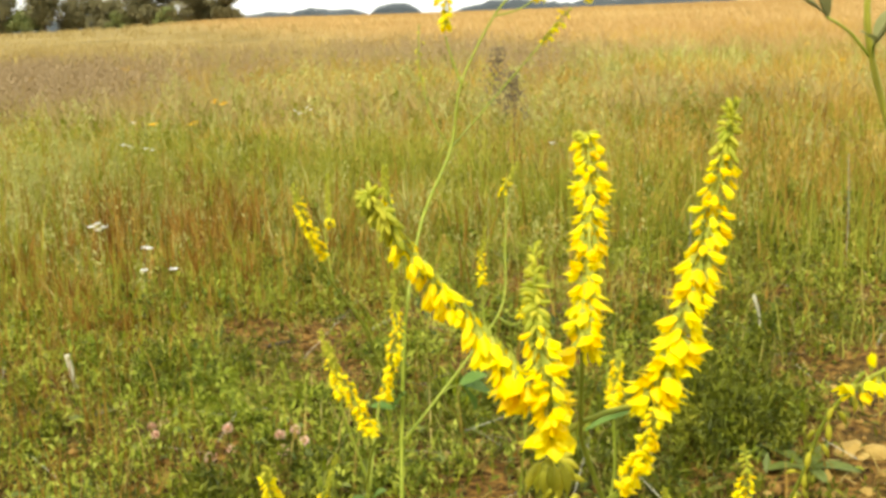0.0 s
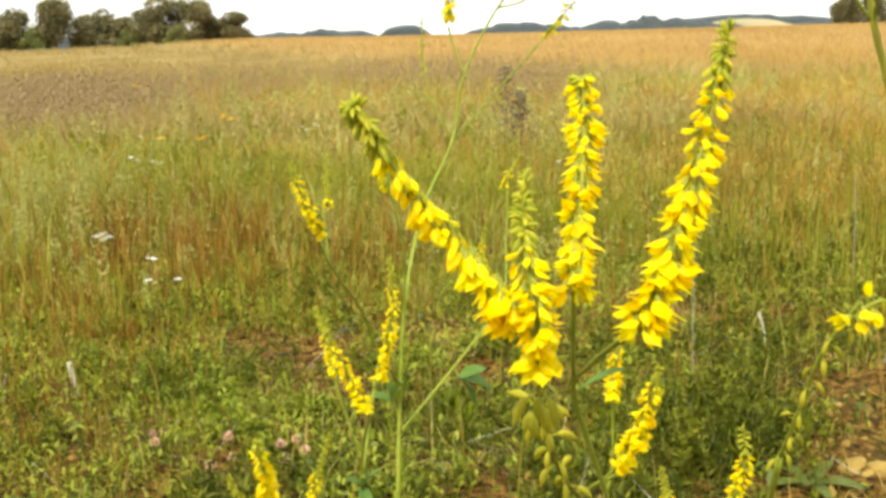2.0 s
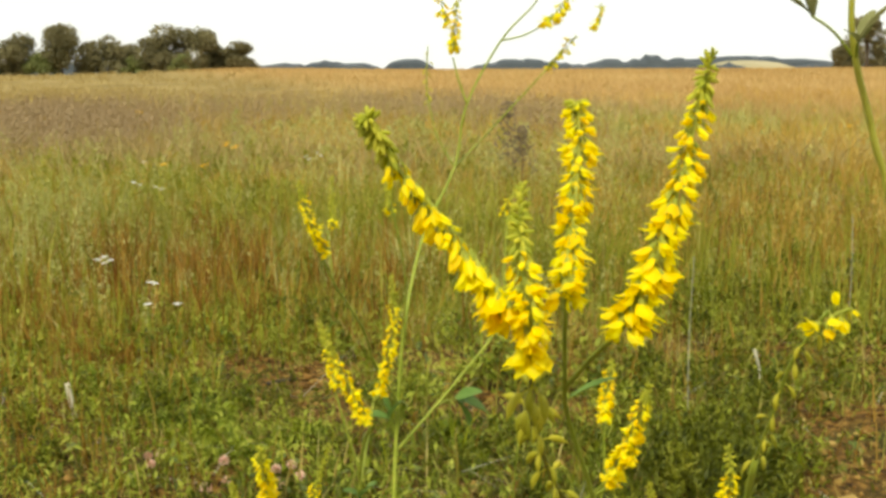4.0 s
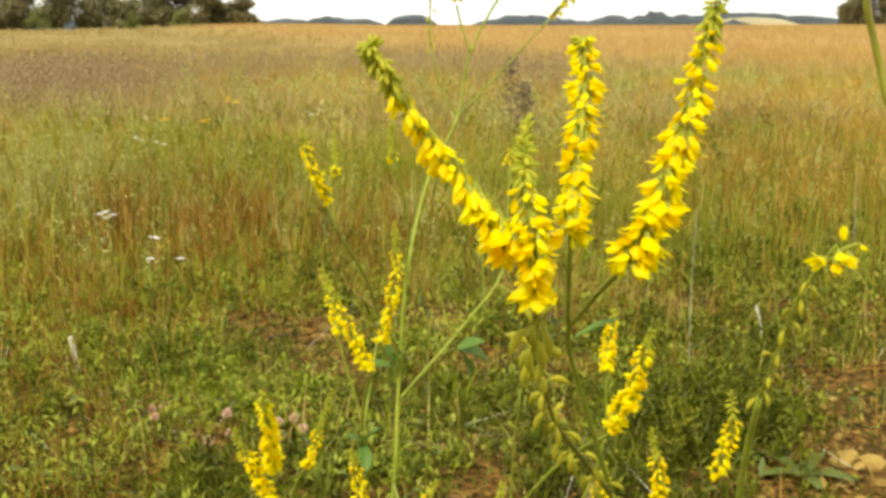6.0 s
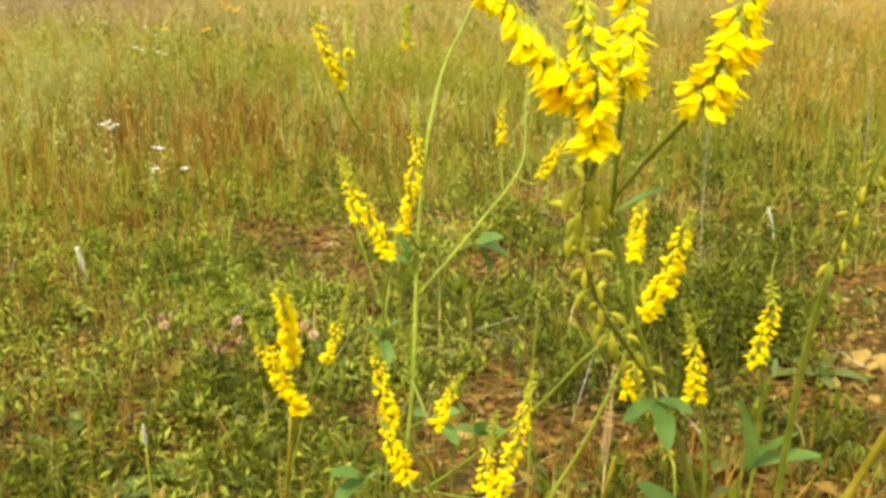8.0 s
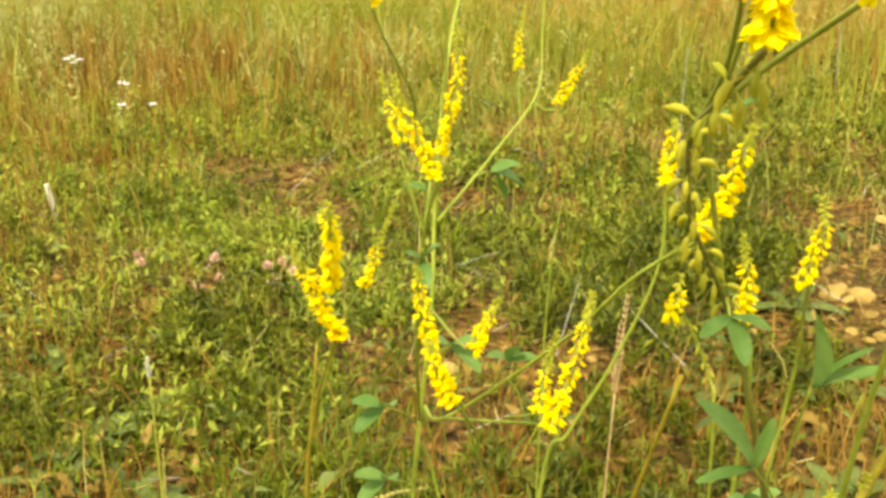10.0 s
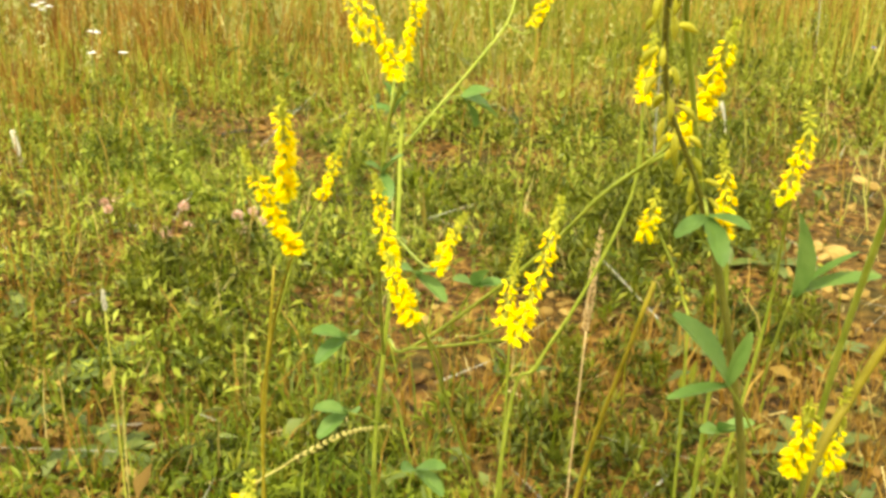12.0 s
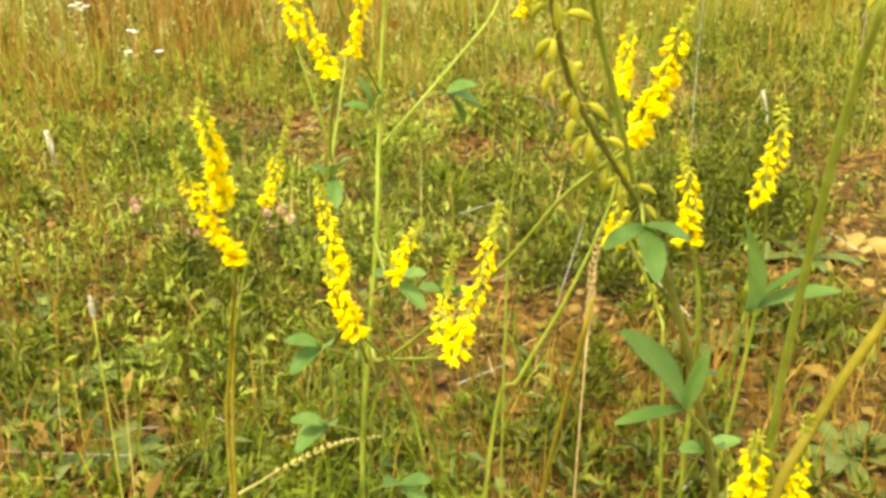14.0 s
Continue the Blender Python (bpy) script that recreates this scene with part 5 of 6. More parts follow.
    for bearing, wide, far, deep, k in ((-0.38, 0.06, 12.0, 0.18, 3200), (-0.22, 0.09, 15.0, 0.12, 800), (-0.02, 0.07, 17.0, 0.14, 1100), (0.05, 0.03, 12.0, 0.10, 300)):
        d = far * np.exp(rng.normal(0, deep, k))
        spots.append((rng.normal(bearing, wide, k) * d, d))
    x, y = np.concatenate([p for p, _ in spots]), np.concatenate([q for _, q in spots])
    soup("brown_seed_heads", *panicle_arrays(rng, x, y, rng.uniform(0.25, 0.5, len(x)), 16, 0.18, 0.05, 0.020), MAUVE, "brownish mauve grass in seed", "grass")
    # meadow farther out
    for name, mat, k, y0, y1, h0, h1, w, seed, label in (
            ("far_tan_grass", SOFT_TAN, 11000, 7.5, 90.0, 0.16, 0.40, 0.010, 1.2, "tan grassy meadow in seed"),
            ("far_pale_grass", WEED_PALE, 7000, 7.0, 26.0, 0.16, 0.40, 0.007, 2.2, "pale grassy meadow in seed"),
            ("far_rust_grass", SOFT_RUST, 4200, 7.0, 30.0, 0.15, 0.40, 0.006, 6.2, "brown grassy meadow in seed"),
            ("far_green_grass", WEED_GREEN, 2200, 7.0, 22.0, 0.12, 0.34, 0.008, 3.3, "green meadow grass")):
        x, y = field_points(rng, k, y0, y1, margin=1.5, power=0.5)
        keep = rng.uniform(0, 1, k) < np.clip(1.9 * patchiness(x * 0.6, y, 0.5, seed) - 0.3, 0, 1)
        if name == "far_tan_grass":
            keep &= rng.uniform(0, 1, k) > np.maximum(0.9 * smooth01(y + 2.6 * x, 18, 40), 0.7 * drift(x, y, 0.10, 11.0, 0.16, 0.35))
        if name == "far_pale_grass":
            keep &= rng.uniform(0, 1, k) < 0.15 + 0.85 * pale_drifts(x, y)
        x, y = x[keep], y[keep]
        soup(name, *tuft_arrays(rng, x, y, 10, rng.uniform(h0, h1, len(x)) * (0.5 + 0.7 * patchiness(x, y, 0.9, seed + 4)), rng.uniform(0.6, 1.5, len(x)) * w * (1 + 0.02 * y), rng.uniform(0.05, 0.2, len(x)), 0.7), mat, label, "grass")
    x, y = field_points(rng, 170000, 9.5, 115.0, margin=6, power=0.5)
    keep = rng.uniform(0, 1, len(x)) < smooth01(y + 2.6 * x + 8 * (patchiness(x, y, 0.25, 2.0) - 0.5), 18, 36)
    x, y = x[keep], y[keep]
    soup("crop", *blade_arrays(rng, x, y, rng.uniform(0.20, 0.28, len(x)), rng.uniform(0.4, 1.0, len(x)) * (0.004 + 0.00035 * y), 0.5), GRASS_GOLD, "ripe golden crop standing across the far field", "crop")
    # all round, so that the meadow goes on beside and behind
    for name, mat, k, per, h0, w, label in (("side_grass", GRASS_PALE, 9000, 8, 0.14, 0.006, "dry meadow grass all round"), ("side_green_grass", GRASS_GREEN, 9000, 8, 0.12, 0.007, "green meadow grass all round"),
                                            ("side_brown_grass", GRASS_RUST, 2600, 7, 0.16, 0.005, "brown meadow grass all round"), ("side_weeds", WEED_PALE, 2600, 9, 0.20, 0.008, "pale meadow weeds all round")):
        x, y = rng.uniform(-6.5, 6.5, k), rng.uniform(-4.5, 9, k)
        keep = (np.abs(x) > 0.5 * np.maximum(y, 0) + 0.5) & (np.hypot(x, y - 0.1) > 0.75)
        keep &= rng.uniform(0, 1, k) < 0.35 + 0.65 * patchiness(x, y, 1.5, per + h0)
        x, y = x[keep], y[keep]
        soup(name, *tuft_arrays(rng, x, y, per, h0 * rng.uniform(0.4, 1.6, len(x)), np.full(len(x), w), rng.uniform(0.02, 0.09, len(x)), 0.8), mat, label, "grass")


meadow()


# ---- stones and small things on the ground ----
def stone_mesh(name, seed):
    rng = random.Random(seed)
    bm = bmesh.new()
    bmesh.ops.create_icosphere(bm, subdivisions=2, radius=1.0)
    off = Vector((rng.uniform(0, 50), rng.uniform(0, 50), 0))
    for v in bm.verts:
        v.co *= 1 + 0.35 * noise.noise(v.co * 0.9 + off) + 0.12 * noise.noise(v.co * 2.5 + off)
        v.co.z *= 0.55
    me = bpy.data.meshes.new(name)
    bm.to_mesh(me)
    bm.free()
    me.materials.append(STONE)
    return me


STONES = [stone_mesh("stone", s) for s in range(5)]


def stone(x, y, r, rng):
    ob = new("stone", rng.choice(STONES))
    ob.matrix_basis = pose(x, y, float(ground_z(x, y)) + r * 0.22, rng.uniform(-15, 15), rng.uniform(-15, 15), rng.uniform(0, 360)) @ Matrix.Diagonal((r * rng.uniform(0.8, 1.3), r, r * rng.uniform(0.7, 1.1), 1))
    tagged(ob, "pale ochre field stone lying on reddish soil", "stone", "field stones")


rng = random.Random(8)
for cx, cy, sx, sy, k, r0, r1 in ((0.68, 1.86, 0.18, 0.24, 34, 0.006, 0.016), (0.33, 1.62, 0.16, 0.16, 12, 0.004, 0.011), (0.35, 1.25, 0.14, 0.10, 9, 0.004, 0.010), (0.80, 2.2, 0.16, 0.12, 8, 0.008, 0.016), (0.08, 1.66, 0.12, 0.09, 10, 0.005, 0.012),
                                  (-0.33, 2.7, 0.12, 0.14, 8, 0.006, 0.014), (0.3, 1.42, 0.08, 0.06, 8, 0.006, 0.014), (-0.1, 1.25, 0.2, 0.08, 8, 0.005, 0.014)):
    for _ in range(k):
        stone(rng.gauss(cx, sx * 0.6), rng.gauss(cy, sy * 0.6), rng.uniform(r0, r1), rng)
for x, y, r in ((-0.012, 1.625, 0.020), (0.318, 1.42, 0.015), (0.654, 1.90, 0.024), (0.573, 1.755, 0.020), (0.70, 1.895, 0.026), (0.624, 1.82, 0.019)):
    stone(x, y, r, rng)


def pebbles():
    r = np.random.default_rng(3)
    x, y = field_points(r, 9000, 0.95, 3.3)
    keep = r.uniform(0, 1, len(x)) < 0.12 + 0.88 * np.maximum(soil_patch(x, y), 0.45 * worn(x, y))
    x, y = x[keep], y[keep]
    k = len(x)
    s = r.gamma(2.0, 0.0018, k) + 0.001
    base = np.array([[1, 0, 0], [-1, 0, 0], [0, 1, 0], [0, -1, 0], [0, 0, 0.7], [0, 0, -0.7]])
    v = base[None] * s[:, None, None] * r.uniform(0.6, 1.4, (k, 6, 1))
    v = v + np.stack([x, y, ground_z(x, y) + s * 0.3], 1)[:, None]
    f = np.array([[0, 2, 4], [2, 1, 4], [1, 3, 4], [3, 0, 4], [2, 0, 5], [1, 2, 5], [3, 1, 5], [0, 3, 5]])
    soup("pebbles", v.reshape(-1, 3), (f[None] + 6 * np.arange(k)[:, None, None]).reshape(-1, 3), PEBBLE, "small brown pebbles and clods on the soil", "pebbles")


pebbles()


def clover_head_mesh():
    r = np.random.default_rng(4)
    k = 70
    i = np.arange(k) + 0.5
    ph, th = np.arccos(1 - 1.7 * i / k), np.pi * (1 + 5 ** 0.5) * i
    d = np.stack([np.cos(th) * np.sin(ph), np.sin(th) * np.sin(ph), np.cos(ph)], 1)
    side = np.cross(d, [0.1, 0.2, 1.0])
    side /= np.linalg.norm(side, axis=1)[:, None]
    L = r.uniform(0.8, 1.1, k)[:, None]
    up = np.array([0, 0, 0.25])
    v = np.stack([d * 0.25, d * 0.7 * L + side * 0.16, d * 0.7 * L - side * 0.16, d * L + up * 0.5], 1).reshape(-1, 3)
    f = [(4 * j, 4 * j + 1, 4 * j + 3, 4 * j + 2) for j in range(k)]
    me = bpy.data.meshes.new("flower_head")
    me.from_pydata([tuple(q) for q in v], [], f)
    me.materials.append(CLOVER)
    return me


CLOVER_HEAD = clover_head_mesh()


def clover(x, y, z, r, n):
    p = thing("clover", x, y, "faded pinkish white clover head on a short stalk", "clover", "clover heads")
    g = float(ground_z(x, y))
    tube("stalk", [(x + 0.01, y, g - 0.004), (x + 0.004, y, g + z * 0.5), (x, y, g + z)], 0.0009, 0.0008, STEM, p, 5, 3)
    h = floret(CLOVER_HEAD, "flower_head", pose(x, y, g + z, n * 7 % 40 - 20, n * 11 % 40 - 20, n * 40) @ Matrix.Diagonal((r, r, r * 0.9, 1)), p)
    return p


for n, (x, y) in enumerate(((-0.570, 2.030), (-0.546, 2.028), (-0.418, 1.975), (-0.389, 1.870), (-0.308, 2.033), (-0.328, 1.986), (-0.275, 1.928), (-0.300, 1.858), (-0.430, 1.885), (-0.545, 1.963))):
    clover(x, y, 0.036 + 0.007 * (n % 4), 0.0100 + 0.001 * (n % 3), n)


def disc_flower(name, x, y, z, r, petals, mat, label, category, group, heads=1):
    """A branched stalk with small rayed flower heads."""
    p = thing(name, x, y, label, category, group)
    g = float(ground_z(x, y))
    rr = random.Random(int(x * 1000) + 7)
    tube("stalk", [(x, y, g - 0.005), (x + 0.004, y, g + z * 0.6), (x, y, g + z)], 0.0014, 0.0009, STEM, p, 5, 3)
    for h in range(heads):
        c = Vector((x, y, g + z)) + (Vector((rr.uniform(-1, 1), rr.uniform(-1, 1), rr.uniform(-0.3, 0.6))) * r * 2.2 if h else Vector())
        if h:
            tube("stalk", [(x, y, g + z - r * 3), c], 0.0007, 0.0006, STEM, p, 5, 3)
        verts, faces = [], []
        for k in range(petals):
            a = 2 * math.pi * k / petals
            d, s = Vector((math.cos(a), math.sin(a), 0.25)), Vector((-math.sin(a), math.cos(a), 0))
            o = len(verts)
            verts += [c + d * r * 0.15, c + d * r * 0.65 + s * r * 0.24, c + d * r, c + d * r * 0.65 - s * r * 0.24]
            faces.append((o, o + 1, o + 2, o + 3))
        o = len(verts)
        for k in range(6):
            a = math.pi * k / 3
            verts.append(c + Vector((math.cos(a), math.sin(a), 0.5)) * r * 0.3)
        verts.append(c + Vector((0, 0, r * 0.4)))
        faces += [(o + k, o + (k + 1) % 6, o + 6) for k in range(6)]
        hang(mesh_object("flower_head", verts, faces, mat), p)


for x, y, z, n in ((-1.46, 5.36, 0.28, 2), (-1.27, 5.83, 0.33, 4), (-1.35, 5.73, 0.25, 2), (-3.0, 10.0, 0.38, 4), (2.62, 8.77, 0.40, 1), (2.2, 6.67, 0.38, 1)):
    disc_flower("ragwort", x, y, z + 0.03, 0.023, 12, ORANGE_PETAL, "orange yellow ragwort flower standing in the grass", "wild flower", "ragwort", n)
for x, y, z, n in ((-1.03, 3.19, 0.20, 2), (-1.00, 3.15, 0.21, 2), (-0.77, 2.99, 0.12, 1), (-0.85, 2.99, 0.12, 1), (-1.37, 4.67, 0.28, 3), (-1.33, 4.75, 0.26, 2), (-0.83, 5.79, 0.30, 3), (-0.78, 5.85, 0.31, 2),
                   (-1.6, 5.5, 0.30, 2), (0.36, 4.55, 0.24, 1), (1.15, 9.57, 0.38, 2), (-0.93, 3.28, 0.12, 2)):
    disc_flower("white_wildflower", x, y, z + 0.01, 0.014, 8, WHITE_PETAL, "small white wild flower among meadow grass", "wild flower", "white wild flowers", n)


def bent_strip(name, points, w0, w1, material, label, category):
    """A dry blade or leaf: a channelled strip along a line, with thickness."""
    line = curve_points(points, 5)
    verts, faces = [], []
    for i, q in enumerate(line):
        d = (line[min(i + 1, len(line) - 1)] - line[max(i - 1, 0)]).normalized()
        s = d.cross(Vector((0.1, -1, 0.3))).normalized()
        u = s.cross(d)
        w = (w0 + (w1 - w0) * i / (len(line) - 1)) / 2
        verts += [q - s * w + u * w * 0.3, q - u * w * 0.1, q + s * w + u * w * 0.3, q - u * (w * 0.1 + 0.0008)]
    for i in range(len(line) - 1):
        for k in range(4):
            faces.append((4 * i + k, 4 * i + (k + 1) % 4, 4 * i + 4 + (k + 1) % 4, 4 * i + 4 + k))
    faces += [(3, 2, 1, 0), tuple(4 * (len(line) - 1) + k for k in range(4))]
    return tagged(mesh_object(name, verts, faces, material, True), label, category)


bent_strip("fallen_straw", [(-0.836, 2.385, -0.005), (-0.841, 2.385, 0.03), (-0.853, 2.394, 0.080)], 0.013, 0.011, PALE_DRY, "bleached dry leaf blade standing upright in the grass", "dry leaf")
bent_strip("fallen_straw", [(0.668, 2.529, -0.002), (0.668, 2.534, 0.05), (0.664, 2.539, 0.085), (0.653, 2.539, 0.122)], 0.001, 0.009, PALE_DRY, "pale dry husk leaning in the grass", "dry leaf")
bent_strip("dead_leaf", [(-0.012, 1.71, 0.015), (0.005, 1.69, 0.024), (0.022, 1.675, 0.01)], 0.016, 0.006, DEAD_LEAF, "curled brown dead leaf on the soil", "dead leaf")
bent_strip("dead_leaf", [(-0.318, 1.56, 0.012), (-0.335, 1.55, 0.022), (-0.352, 1.555, 0.010)], 0.014, 0.006, DEAD_LEAF, "curled brown dead leaf on the soil", "dead leaf")


def seed_ear(points, ear, label, material=None, fat=1.0, stalk=None):
    """A dry grass stalk that ends in a plump seed ear."""
    x, y, _ = points[0]
    p = thing("dry_grass_stalk", x, y, label, "grass stalk", "dry grass stalks")
    tube("stalk", points, 0.0010, 0.0007, stalk or material or DRY, p, 6, 5)
    line = curve_points(ear, 8)
    rr = random.Random(len(points))
    verts, faces = [], []
    for i, q in enumerate(line):
        d = (line[min(i + 1, len(line) - 1)] - line[max(i - 1, 0)]).normalized()
        for k in range(3):
            a = i * 1.9 + k * 2.1
            e1 = d.cross(Vector((0.2, 1, 0.1))).normalized()
            o = e1 * math.cos(a) + d.cross(e1) * math.sin(a)
            s = d.cross(o)
            b = len(verts)
            f = fat * rr.uniform(0.8, 1.2) * (1 - 0.5 * (i / len(line)) ** 2)
            verts += [q, q + (o * 0.6 + d) * 0.003 * f + s * 0.0012, q + (o * 0.45 + d * 1.2) * 0.0075 * f, q + (o * 0.6 + d) * 0.003 * f - s * 0.0012, q + (o * 1.1 + d) * 0.0032 * f]
            faces += [(b, b + 1, b + 4), (b + 1, b + 2, b + 4), (b + 2, b + 3, b + 4), (b + 3, b, b + 4), (b, b + 3, b + 2, b + 1)]
    hang(mesh_object("ear", verts, faces, material or DRY), p)


seed_ear([(0.105, 0.90, -0.01), (0.108, 0.88, 0.20), (0.1115, 0.865, 0.335)], [(0.1115, 0.865, 0.335), (0.112, 0.857, 0.372), (0.1145, 0.849, 0.415)], "dry brown grass stalk with a plump seed ear")
seed_ear([(-0.14, 0.72, -0.01), (-0.135, 0.715, 0.18), (-0.122, 0.71, 0.285), (-0.085, 0.74, 0.305)], [(-0.085, 0.74, 0.305), (-0.055, 0.78, 0.300), (-0.030, 0.81, 0.288)], "arching straw coloured grass stalk with a slender ear", STRAW_STALK, 0.6)


def rosette(x, y, r, k, seed):
    p = thing("leaf_rosette", x, y, "flat rosette of broad green leaves on the ground", "weed", "leaf rosettes")
    rr = random.Random(seed)
    g = float(ground_z(x, y))
    me = leaflet_mesh("broad_leaf", 1.0, 0.34, 0.2, 0.5, ROSETTE)
    for i in range(k):
        a = 2.4 * i
        way = Vector((math.cos(a), math.sin(a), rr.uniform(0.15, 0.7)))
        ob = new("leaf", me)
        ob.parent = p
        ob.matrix_parent_inverse = world_of(p).inverted()
        ob.matrix_basis = aim(Vector((x, y, g + 0.004)), way, Vector((0, 0, 1)), r * rr.uniform(0.7, 1.1))


for i, (x, y, r, k) in enumerate(((-0.50, 1.42, 0.09, 9), (-0.43, 1.50, 0.07, 8), (0.36, 1.52, 0.07, 9), (0.50, 1.93, 0.09, 8), (0.10, 1.28, 0.06, 7), (-0.15, 1.52, 0.06, 8), (0.44, 1.25, 0.07, 8), (-0.36, 1.27, 0.07, 8), (0.56, 1.55, 0.06, 7), (-0.62, 1.8, 0.07, 8), (-0.47, 1.39, 0.06, 7), (-0.60, 1.68, 0.055, 8), (-0.50, 1.31, 0.06, 7), (-0.62, 1.59, 0.05, 7), (0.57, 1.84, 0.08, 8), (0.45, 2.02, 0.09, 9))):
    rosette(x, y, r, k, i)


def dock(x, y, h, seed):
    """A dark stalk with clusters of ripe seed."""
    p = thing("dock", x, y, "dark brown dock stalk in ripe seed above the grass", "weed", "dock stalks")
    rr = random.Random(seed)
    g = float(ground_z(x, y))
    tube("stalk", [(x, y, g - 0.01), (x + 0.02, y, g + h * 0.5), (x + 0.01, y, g + h)], 0.003, 0.0015, DOCK, p, 6, 4)
    verts, faces = [], []
    for i in range(230):
        t = rr.uniform(0.35, 1.0)
        c = Vector((x + 0.015, y, g + h * t)) + Vector((rr.gauss(0, 0.06), rr.gauss(0, 0.06), rr.gauss(0, 0.03))) * (1.3 - t)
        s, b = rr.uniform(0.006, 0.013), len(verts)
        verts += [c + Vector((s, 0, 0)), c + Vector((-s * 0.5, s, 0)), c + Vector((-s * 0.5, -s, 0)), c + Vector((0, 0, s * 1.5))]
        faces += [(b, b + 1, b + 3), (b + 1, b + 2, b + 3), (b + 2, b, b + 3), (b, b + 2, b + 1)]
    tagged(hang(mesh_object("seed_head", verts, faces, DOCK), p), kind="stuff")


dock(0.205, 6.95, 0.55, 1)
dock(0.28, 6.7, 0.42, 2)


# ---- trees, hedge and hills in the distance ----
def tree(x, y, h, spread, seed, mat, label, trunk_h=0.15, leaves=3600, airy=False):
    p = thing("tree", x, y, label, "tree", "field trees")
    g = float(ground_z(x, y))
    rr = random.Random(seed)
    rng2 = np.random.default_rng(seed)
    tube("trunk", [(x, y, g - 0.2), (x + 0.1, y, g + h * 0.35), (x - 0.05, y, g + h * 0.75)], h * 0.035, h * 0.012, BARK, p, 7, 4)
    lobes = []
    n = 15 if not airy else 7
    for i in range(n):
        a = i * 2.4
        t = rr.uniform(0.0, 1.0)
        rad = spread * (0.75 * math.sqrt(max(0.0, 1 - (t * 0.9) ** 2))) * rr.uniform(0.4, 1.0)
        c = Vector((x + math.cos(a) * rad, y + math.sin(a) * rad, g + h * (trunk_h + (0.86 - trunk_h) * t)))
        lobes.append((c, h * rr.uniform(0.18, 0.28) * (0.6 if airy else 1.0)))
        tube("limb", [(x, y, g + h * 0.3 * t), ((x + c.x) / 2, (y + c.y) / 2, c.z - h * 0.08), tuple(c)], h * 0.012, h * 0.004, BARK, p, 5, 3)
    k = leaves
    pick = rng2.integers(0, n, k)
    cs = np.array([tuple(c) for c, _ in lobes])[pick]
    rs = np.array([r for _, r in lobes])[pick]
    d = rng2.normal(0, 1, (k, 3))
    d /= np.linalg.norm(d, axis=1)[:, None]
    q = cs + d * (rs * rng2.uniform(0.45, 1.12, k) ** 0.6)[:, None] * np.array([1.25, 1.25, 0.9])
    q[:, 2] = np.maximum(q[:, 2], g + 0.05 * h)
    v, t = leaf_arrays(rng2, q[:, 0], q[:, 1], q[:, 2], rng2.uniform(0.07, 0.17, k) * h ** 0.5, 0.8)
    crown = soup("crown", v, t, mat, "", "")
    del crown["kind"]
    hang(crown, p)


# bearing (metres aside at 100 m), crown width, height, leaf and fullness
for i, (px, w, h, m) in enumerate(((-55, 5.4, 3.6, TREE_LEAF), (-50.5, 5.2, 3.3, TREE_LEAF), (-46, 4.8, 3.7, TREE_LEAF), (-41.6, 4.4, 3.5, TREE_LEAF), (-38.7, 3.0, 2.0, SHRUB_LEAF),
                                   (-37.2, 3.0, 4.2, TREE_LEAF), (-35.2, 2.6, 2.9, TREE_LEAF), (-33.3, 3.6, 3.6, TREE_LEAF), (-31.2, 2.8, 2.5, TREE_LEAF), (-30.2, 2.2, 1.5, SHRUB_LEAF),
                                   (-28.9, 3.0, 3.1, TREE_LEAF), (-26.4, 7.0, 4.1, TREE_LEAF), (-23.6, 3.2, 3.1, TREE_LEAF), (-25.7, 2.2, 1.6, SHRUB_LEAF), (-21.4, 2.6, 2.5, TREE_LEAF))):
    tree(px, 100 + (i * 7 % 5) * 0.7 - 2.5 * (m is SHRUB_LEAF), h, max(0.6, (w * 0.62 - 0.25 * h) / 0.7), 100 + i, m,
         "pale green shrub at the foot of the field trees" if m is SHRUB_LEAF else "olive brown bushy tree on the field edge", 0.04, int(5400 * max(1.0, w / 3.2)))
for i, (px, h, w, airy) in enumerate(((31.8, 2.0, 1.5, False), (33.1, 3.2, 1.8, False), (34.7, 5.5, 1.6, True), (36.2, 3.7, 3.0, False), (39.5, 5.0, 4.4, False), (44, 4.6, 4.6, False))):
    tree(px, 100 + i, h, max(0.4, (w / 2 - 0.2 * h) / 0.7), 140 + i, TREE_LEAF, "tall dark tree at the far edge of the field", 0.55 if airy else 0.06, 1800 if airy else 2800, airy)


def far_ridge(name, x0, x1, y, h, seed, mat, label, category, bumps=0.25, n=160, depth=60):
    """A long low body of ground or woodland far off, with an uneven top."""
    off = Vector((seed * 3.7, 0, 0))
    verts, faces = [], []
    for i in range(n + 1):
        t = i / n
        x = x0 + (x1 - x0) * t
        e = math.sin(math.pi * t) ** 0.35
        top = h * e * (0.95 + 0.16 * noise.noise(Vector((x * 0.02, 0, 0)) + off)) + bumps * e * h * noise.noise(Vector((x * 0.08, 3, 0)) + off) + 0.8 * bumps * h * e * (0.3 - abs(noise.noise(Vector((x * 0.13, 5, 0)) + off)))
        top = max(top, 0.02)
        verts += [(x, y, -3), (x, y + depth * 0.12, top * 0.72), (x, y + depth * 0.4, top), (x, y + depth, -3)]
    for i in range(n):
        for k in range(3):
            faces.append((4 * i + k, 4 * i + 4 + k, 4 * i + 5 + k, 4 * i + 1 + k))
    ob = mesh_object(name, verts, faces, mat)
    tagged(ob, label, category, kind="structure")


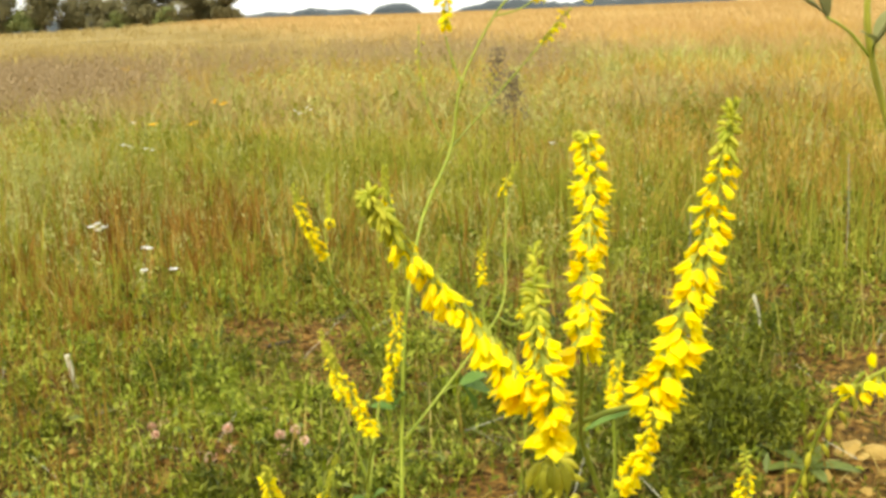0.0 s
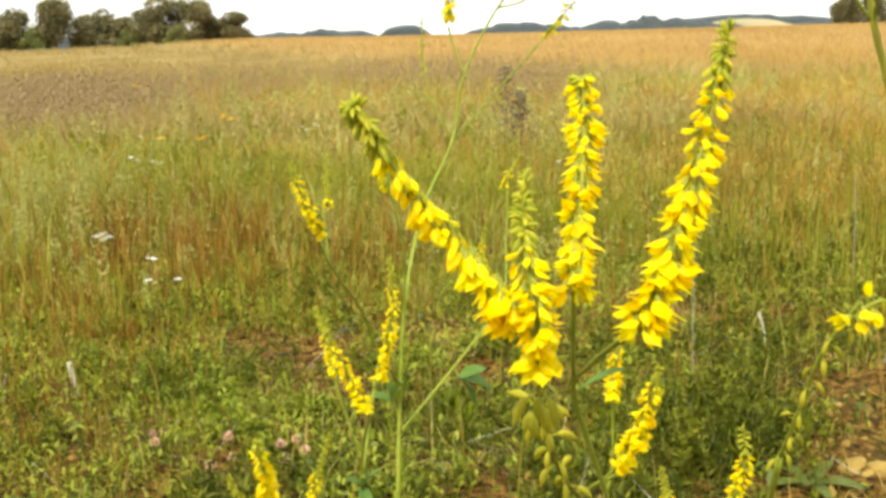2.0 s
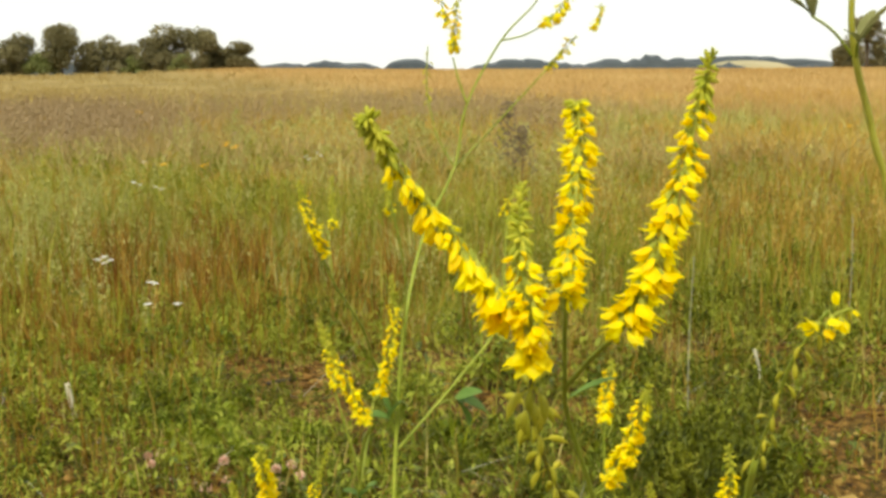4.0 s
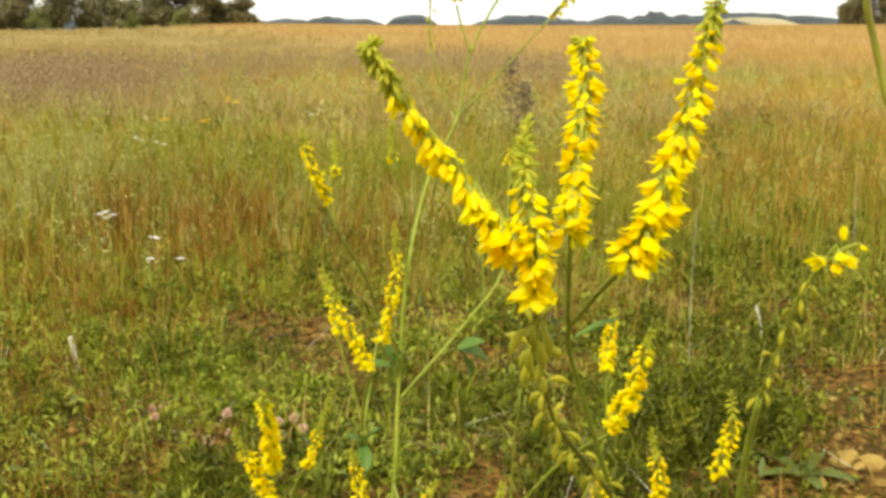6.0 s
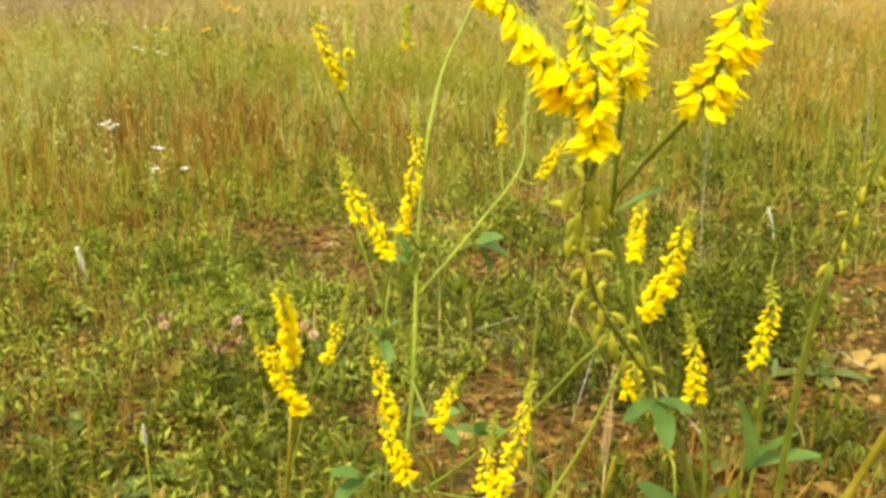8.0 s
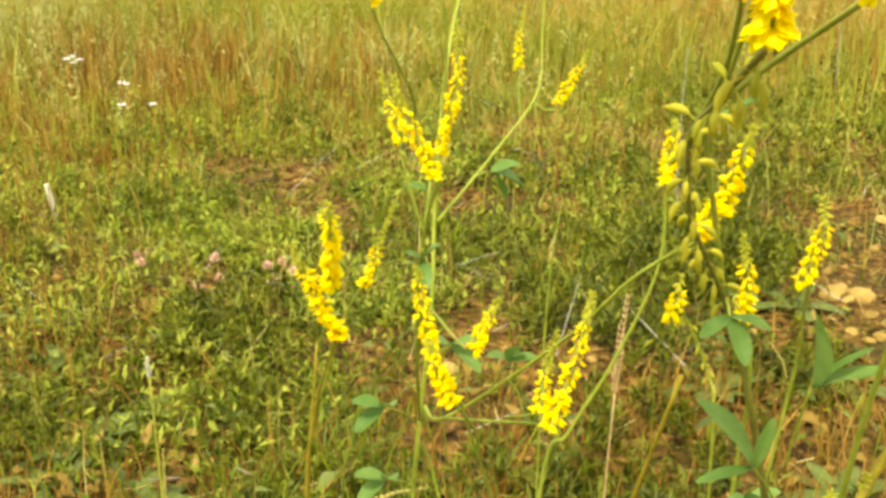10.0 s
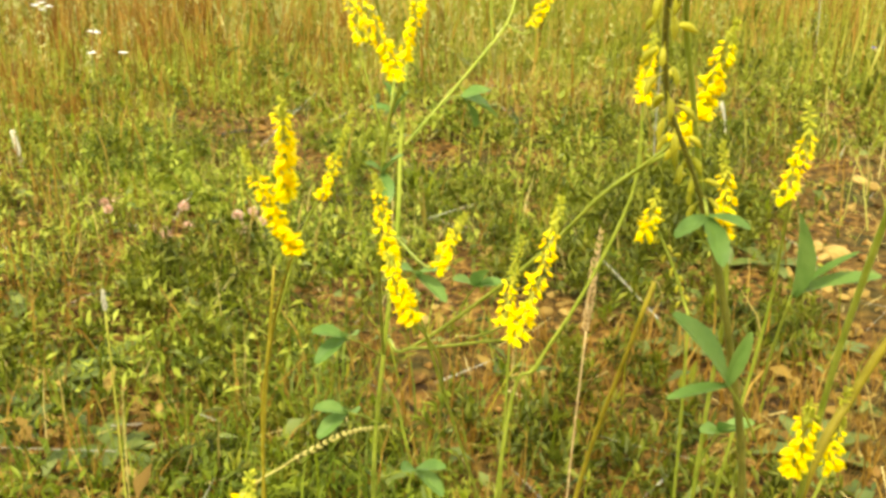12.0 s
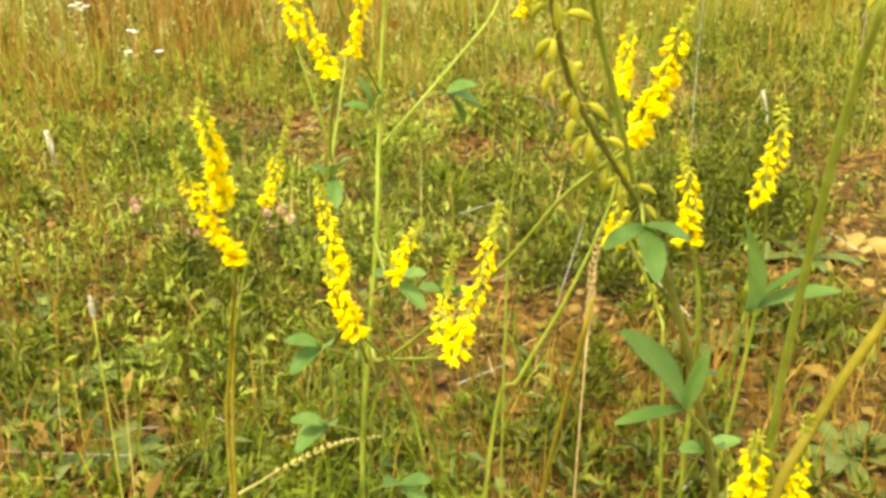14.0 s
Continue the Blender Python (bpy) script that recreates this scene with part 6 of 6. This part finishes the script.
far_ridge("backdrop_wood", -140, -52, 640, 8.7, 1, HAZED_WOOD, "hazy wooded ridge on the skyline", "woodland", 0.18)
far_ridge("backdrop_copse", -55, -24, 630, 9.9, 2, HAZED_WOOD, "small dark copse on the skyline", "woodland", 0.12, 60)
far_ridge("backdrop_wood", -8, 72, 650, 8.8, 3, HAZED_WOOD, "hazy wooded ridge on the skyline", "woodland", 0.22, 240)
far_ridge("backdrop_hedge", 50, 152, 610, 8.0, 4, HAZED_WOOD, "far hedges and woods on the skyline", "woodland", 0.8, 500)
far_ridge("backdrop_hill", 140, 300, 900, 14.5, 5, HAZED_WOOD, "hazy wooded hill on the skyline", "woodland", 0.06)
far_ridge("backdrop_field", 130, 185, 640, 8.4, 6, FAR_FIELD, "pale stubble field on a far slope", "field", 0.04)
far_ridge("backdrop_wood", -420, -100, 760, 9.4, 7, HAZED_WOOD, "hazy wooded ridge on the skyline", "woodland", 0.2, 220)
far_ridge("backdrop_wood", 186, 620, 700, 10.5, 8, HAZED_WOOD, "hazy wooded ridge on the skyline", "woodland", 0.2, 220)


# ---- slender grass stalks among the flowers ----
def grass_stalk(points, r, material, label):
    ob = tube("grass_stalk", points, r, r * 0.5, material, None, 6, 6, label)
    tagged(ob, label, "grass stalk", "grass stalks")


grass_stalk([(0.045, 0.60, -0.01), (0.052, 0.560, 0.30), (0.0585, 0.540, 0.41), (0.0700, 0.481, 0.530)], 0.0016, STEM_OCHRE, "olive grass stalk leaning among the flowers")
grass_stalk([(-0.110, 0.72, -0.01), (-0.0978, 0.691, 0.314), (-0.0839, 0.675, 0.459)], 0.0014, STEM_OCHRE, "ochre grass stalk standing by the flowers")
grass_stalk([(0.050, 0.86, -0.01), (0.0545, 0.83, 0.38), (0.0604, 0.807, 0.493)], 0.0010, STEM, "green grass stalk standing by the flowers")
grass_stalk([(0.155, 0.62, -0.01), (0.152, 0.60, 0.25), (0.143, 0.585, 0.40)], 0.0010, STEM, "green grass stalk standing by the flowers")
seed_ear([(-0.288, 1.06, -0.01), (-0.2835, 1.052, 0.07), (-0.2820, 1.050, 0.131)], [(-0.2820, 1.050, 0.131), (-0.2808, 1.050, 0.160), (-0.2797, 1.050, 0.186)], "pale straw stalk with a slender ear in the grass", STRAW_STALK, 0.45)
seed_ear([(-0.255, 0.95, -0.01), (-0.247, 0.92, 0.22), (-0.2420, 0.900, 0.333)], [(-0.2420, 0.900, 0.333), (-0.2418, 0.899, 0.341), (-0.2415, 0.8975, 0.349)], "pale dry grass stalk with a white tip standing alone", PALE_DRY, 0.6, STEM_OLIVE)
grass_stalk([(1.098, 3.252, -0.010), (1.106, 3.267, 0.166), (1.106, 3.282, 0.333)], 0.0016, GREY_STALK, "grey dead stalk standing upright in the grass")
grass_stalk([(0.466, 2.310, -0.010), (0.468, 2.335, 0.182), (0.478, 2.360, 0.364)], 0.0013, GREY_STALK, "grey dead stalk standing upright in the grass")
grass_stalk([(-0.920, 3.208, -0.010), (-0.916, 3.208, 0.060), (-0.904, 3.208, 0.156)], 0.0022, TWIG, "short dark dead stem among meadow grass")
bent_strip("twig", [(-0.470, 2.640, 0.008), (-0.435, 2.643, 0.016), (-0.403, 2.695, 0.006)], 0.010, 0.006, TWIG, "dark broken twig lying on orange soil", "twig")
disc_flower("violet_wildflower", 1.352, 3.463, 0.08, 0.012, 8, VIOLET_PETAL, "small violet wild flower in the grass", "wild flower", "")
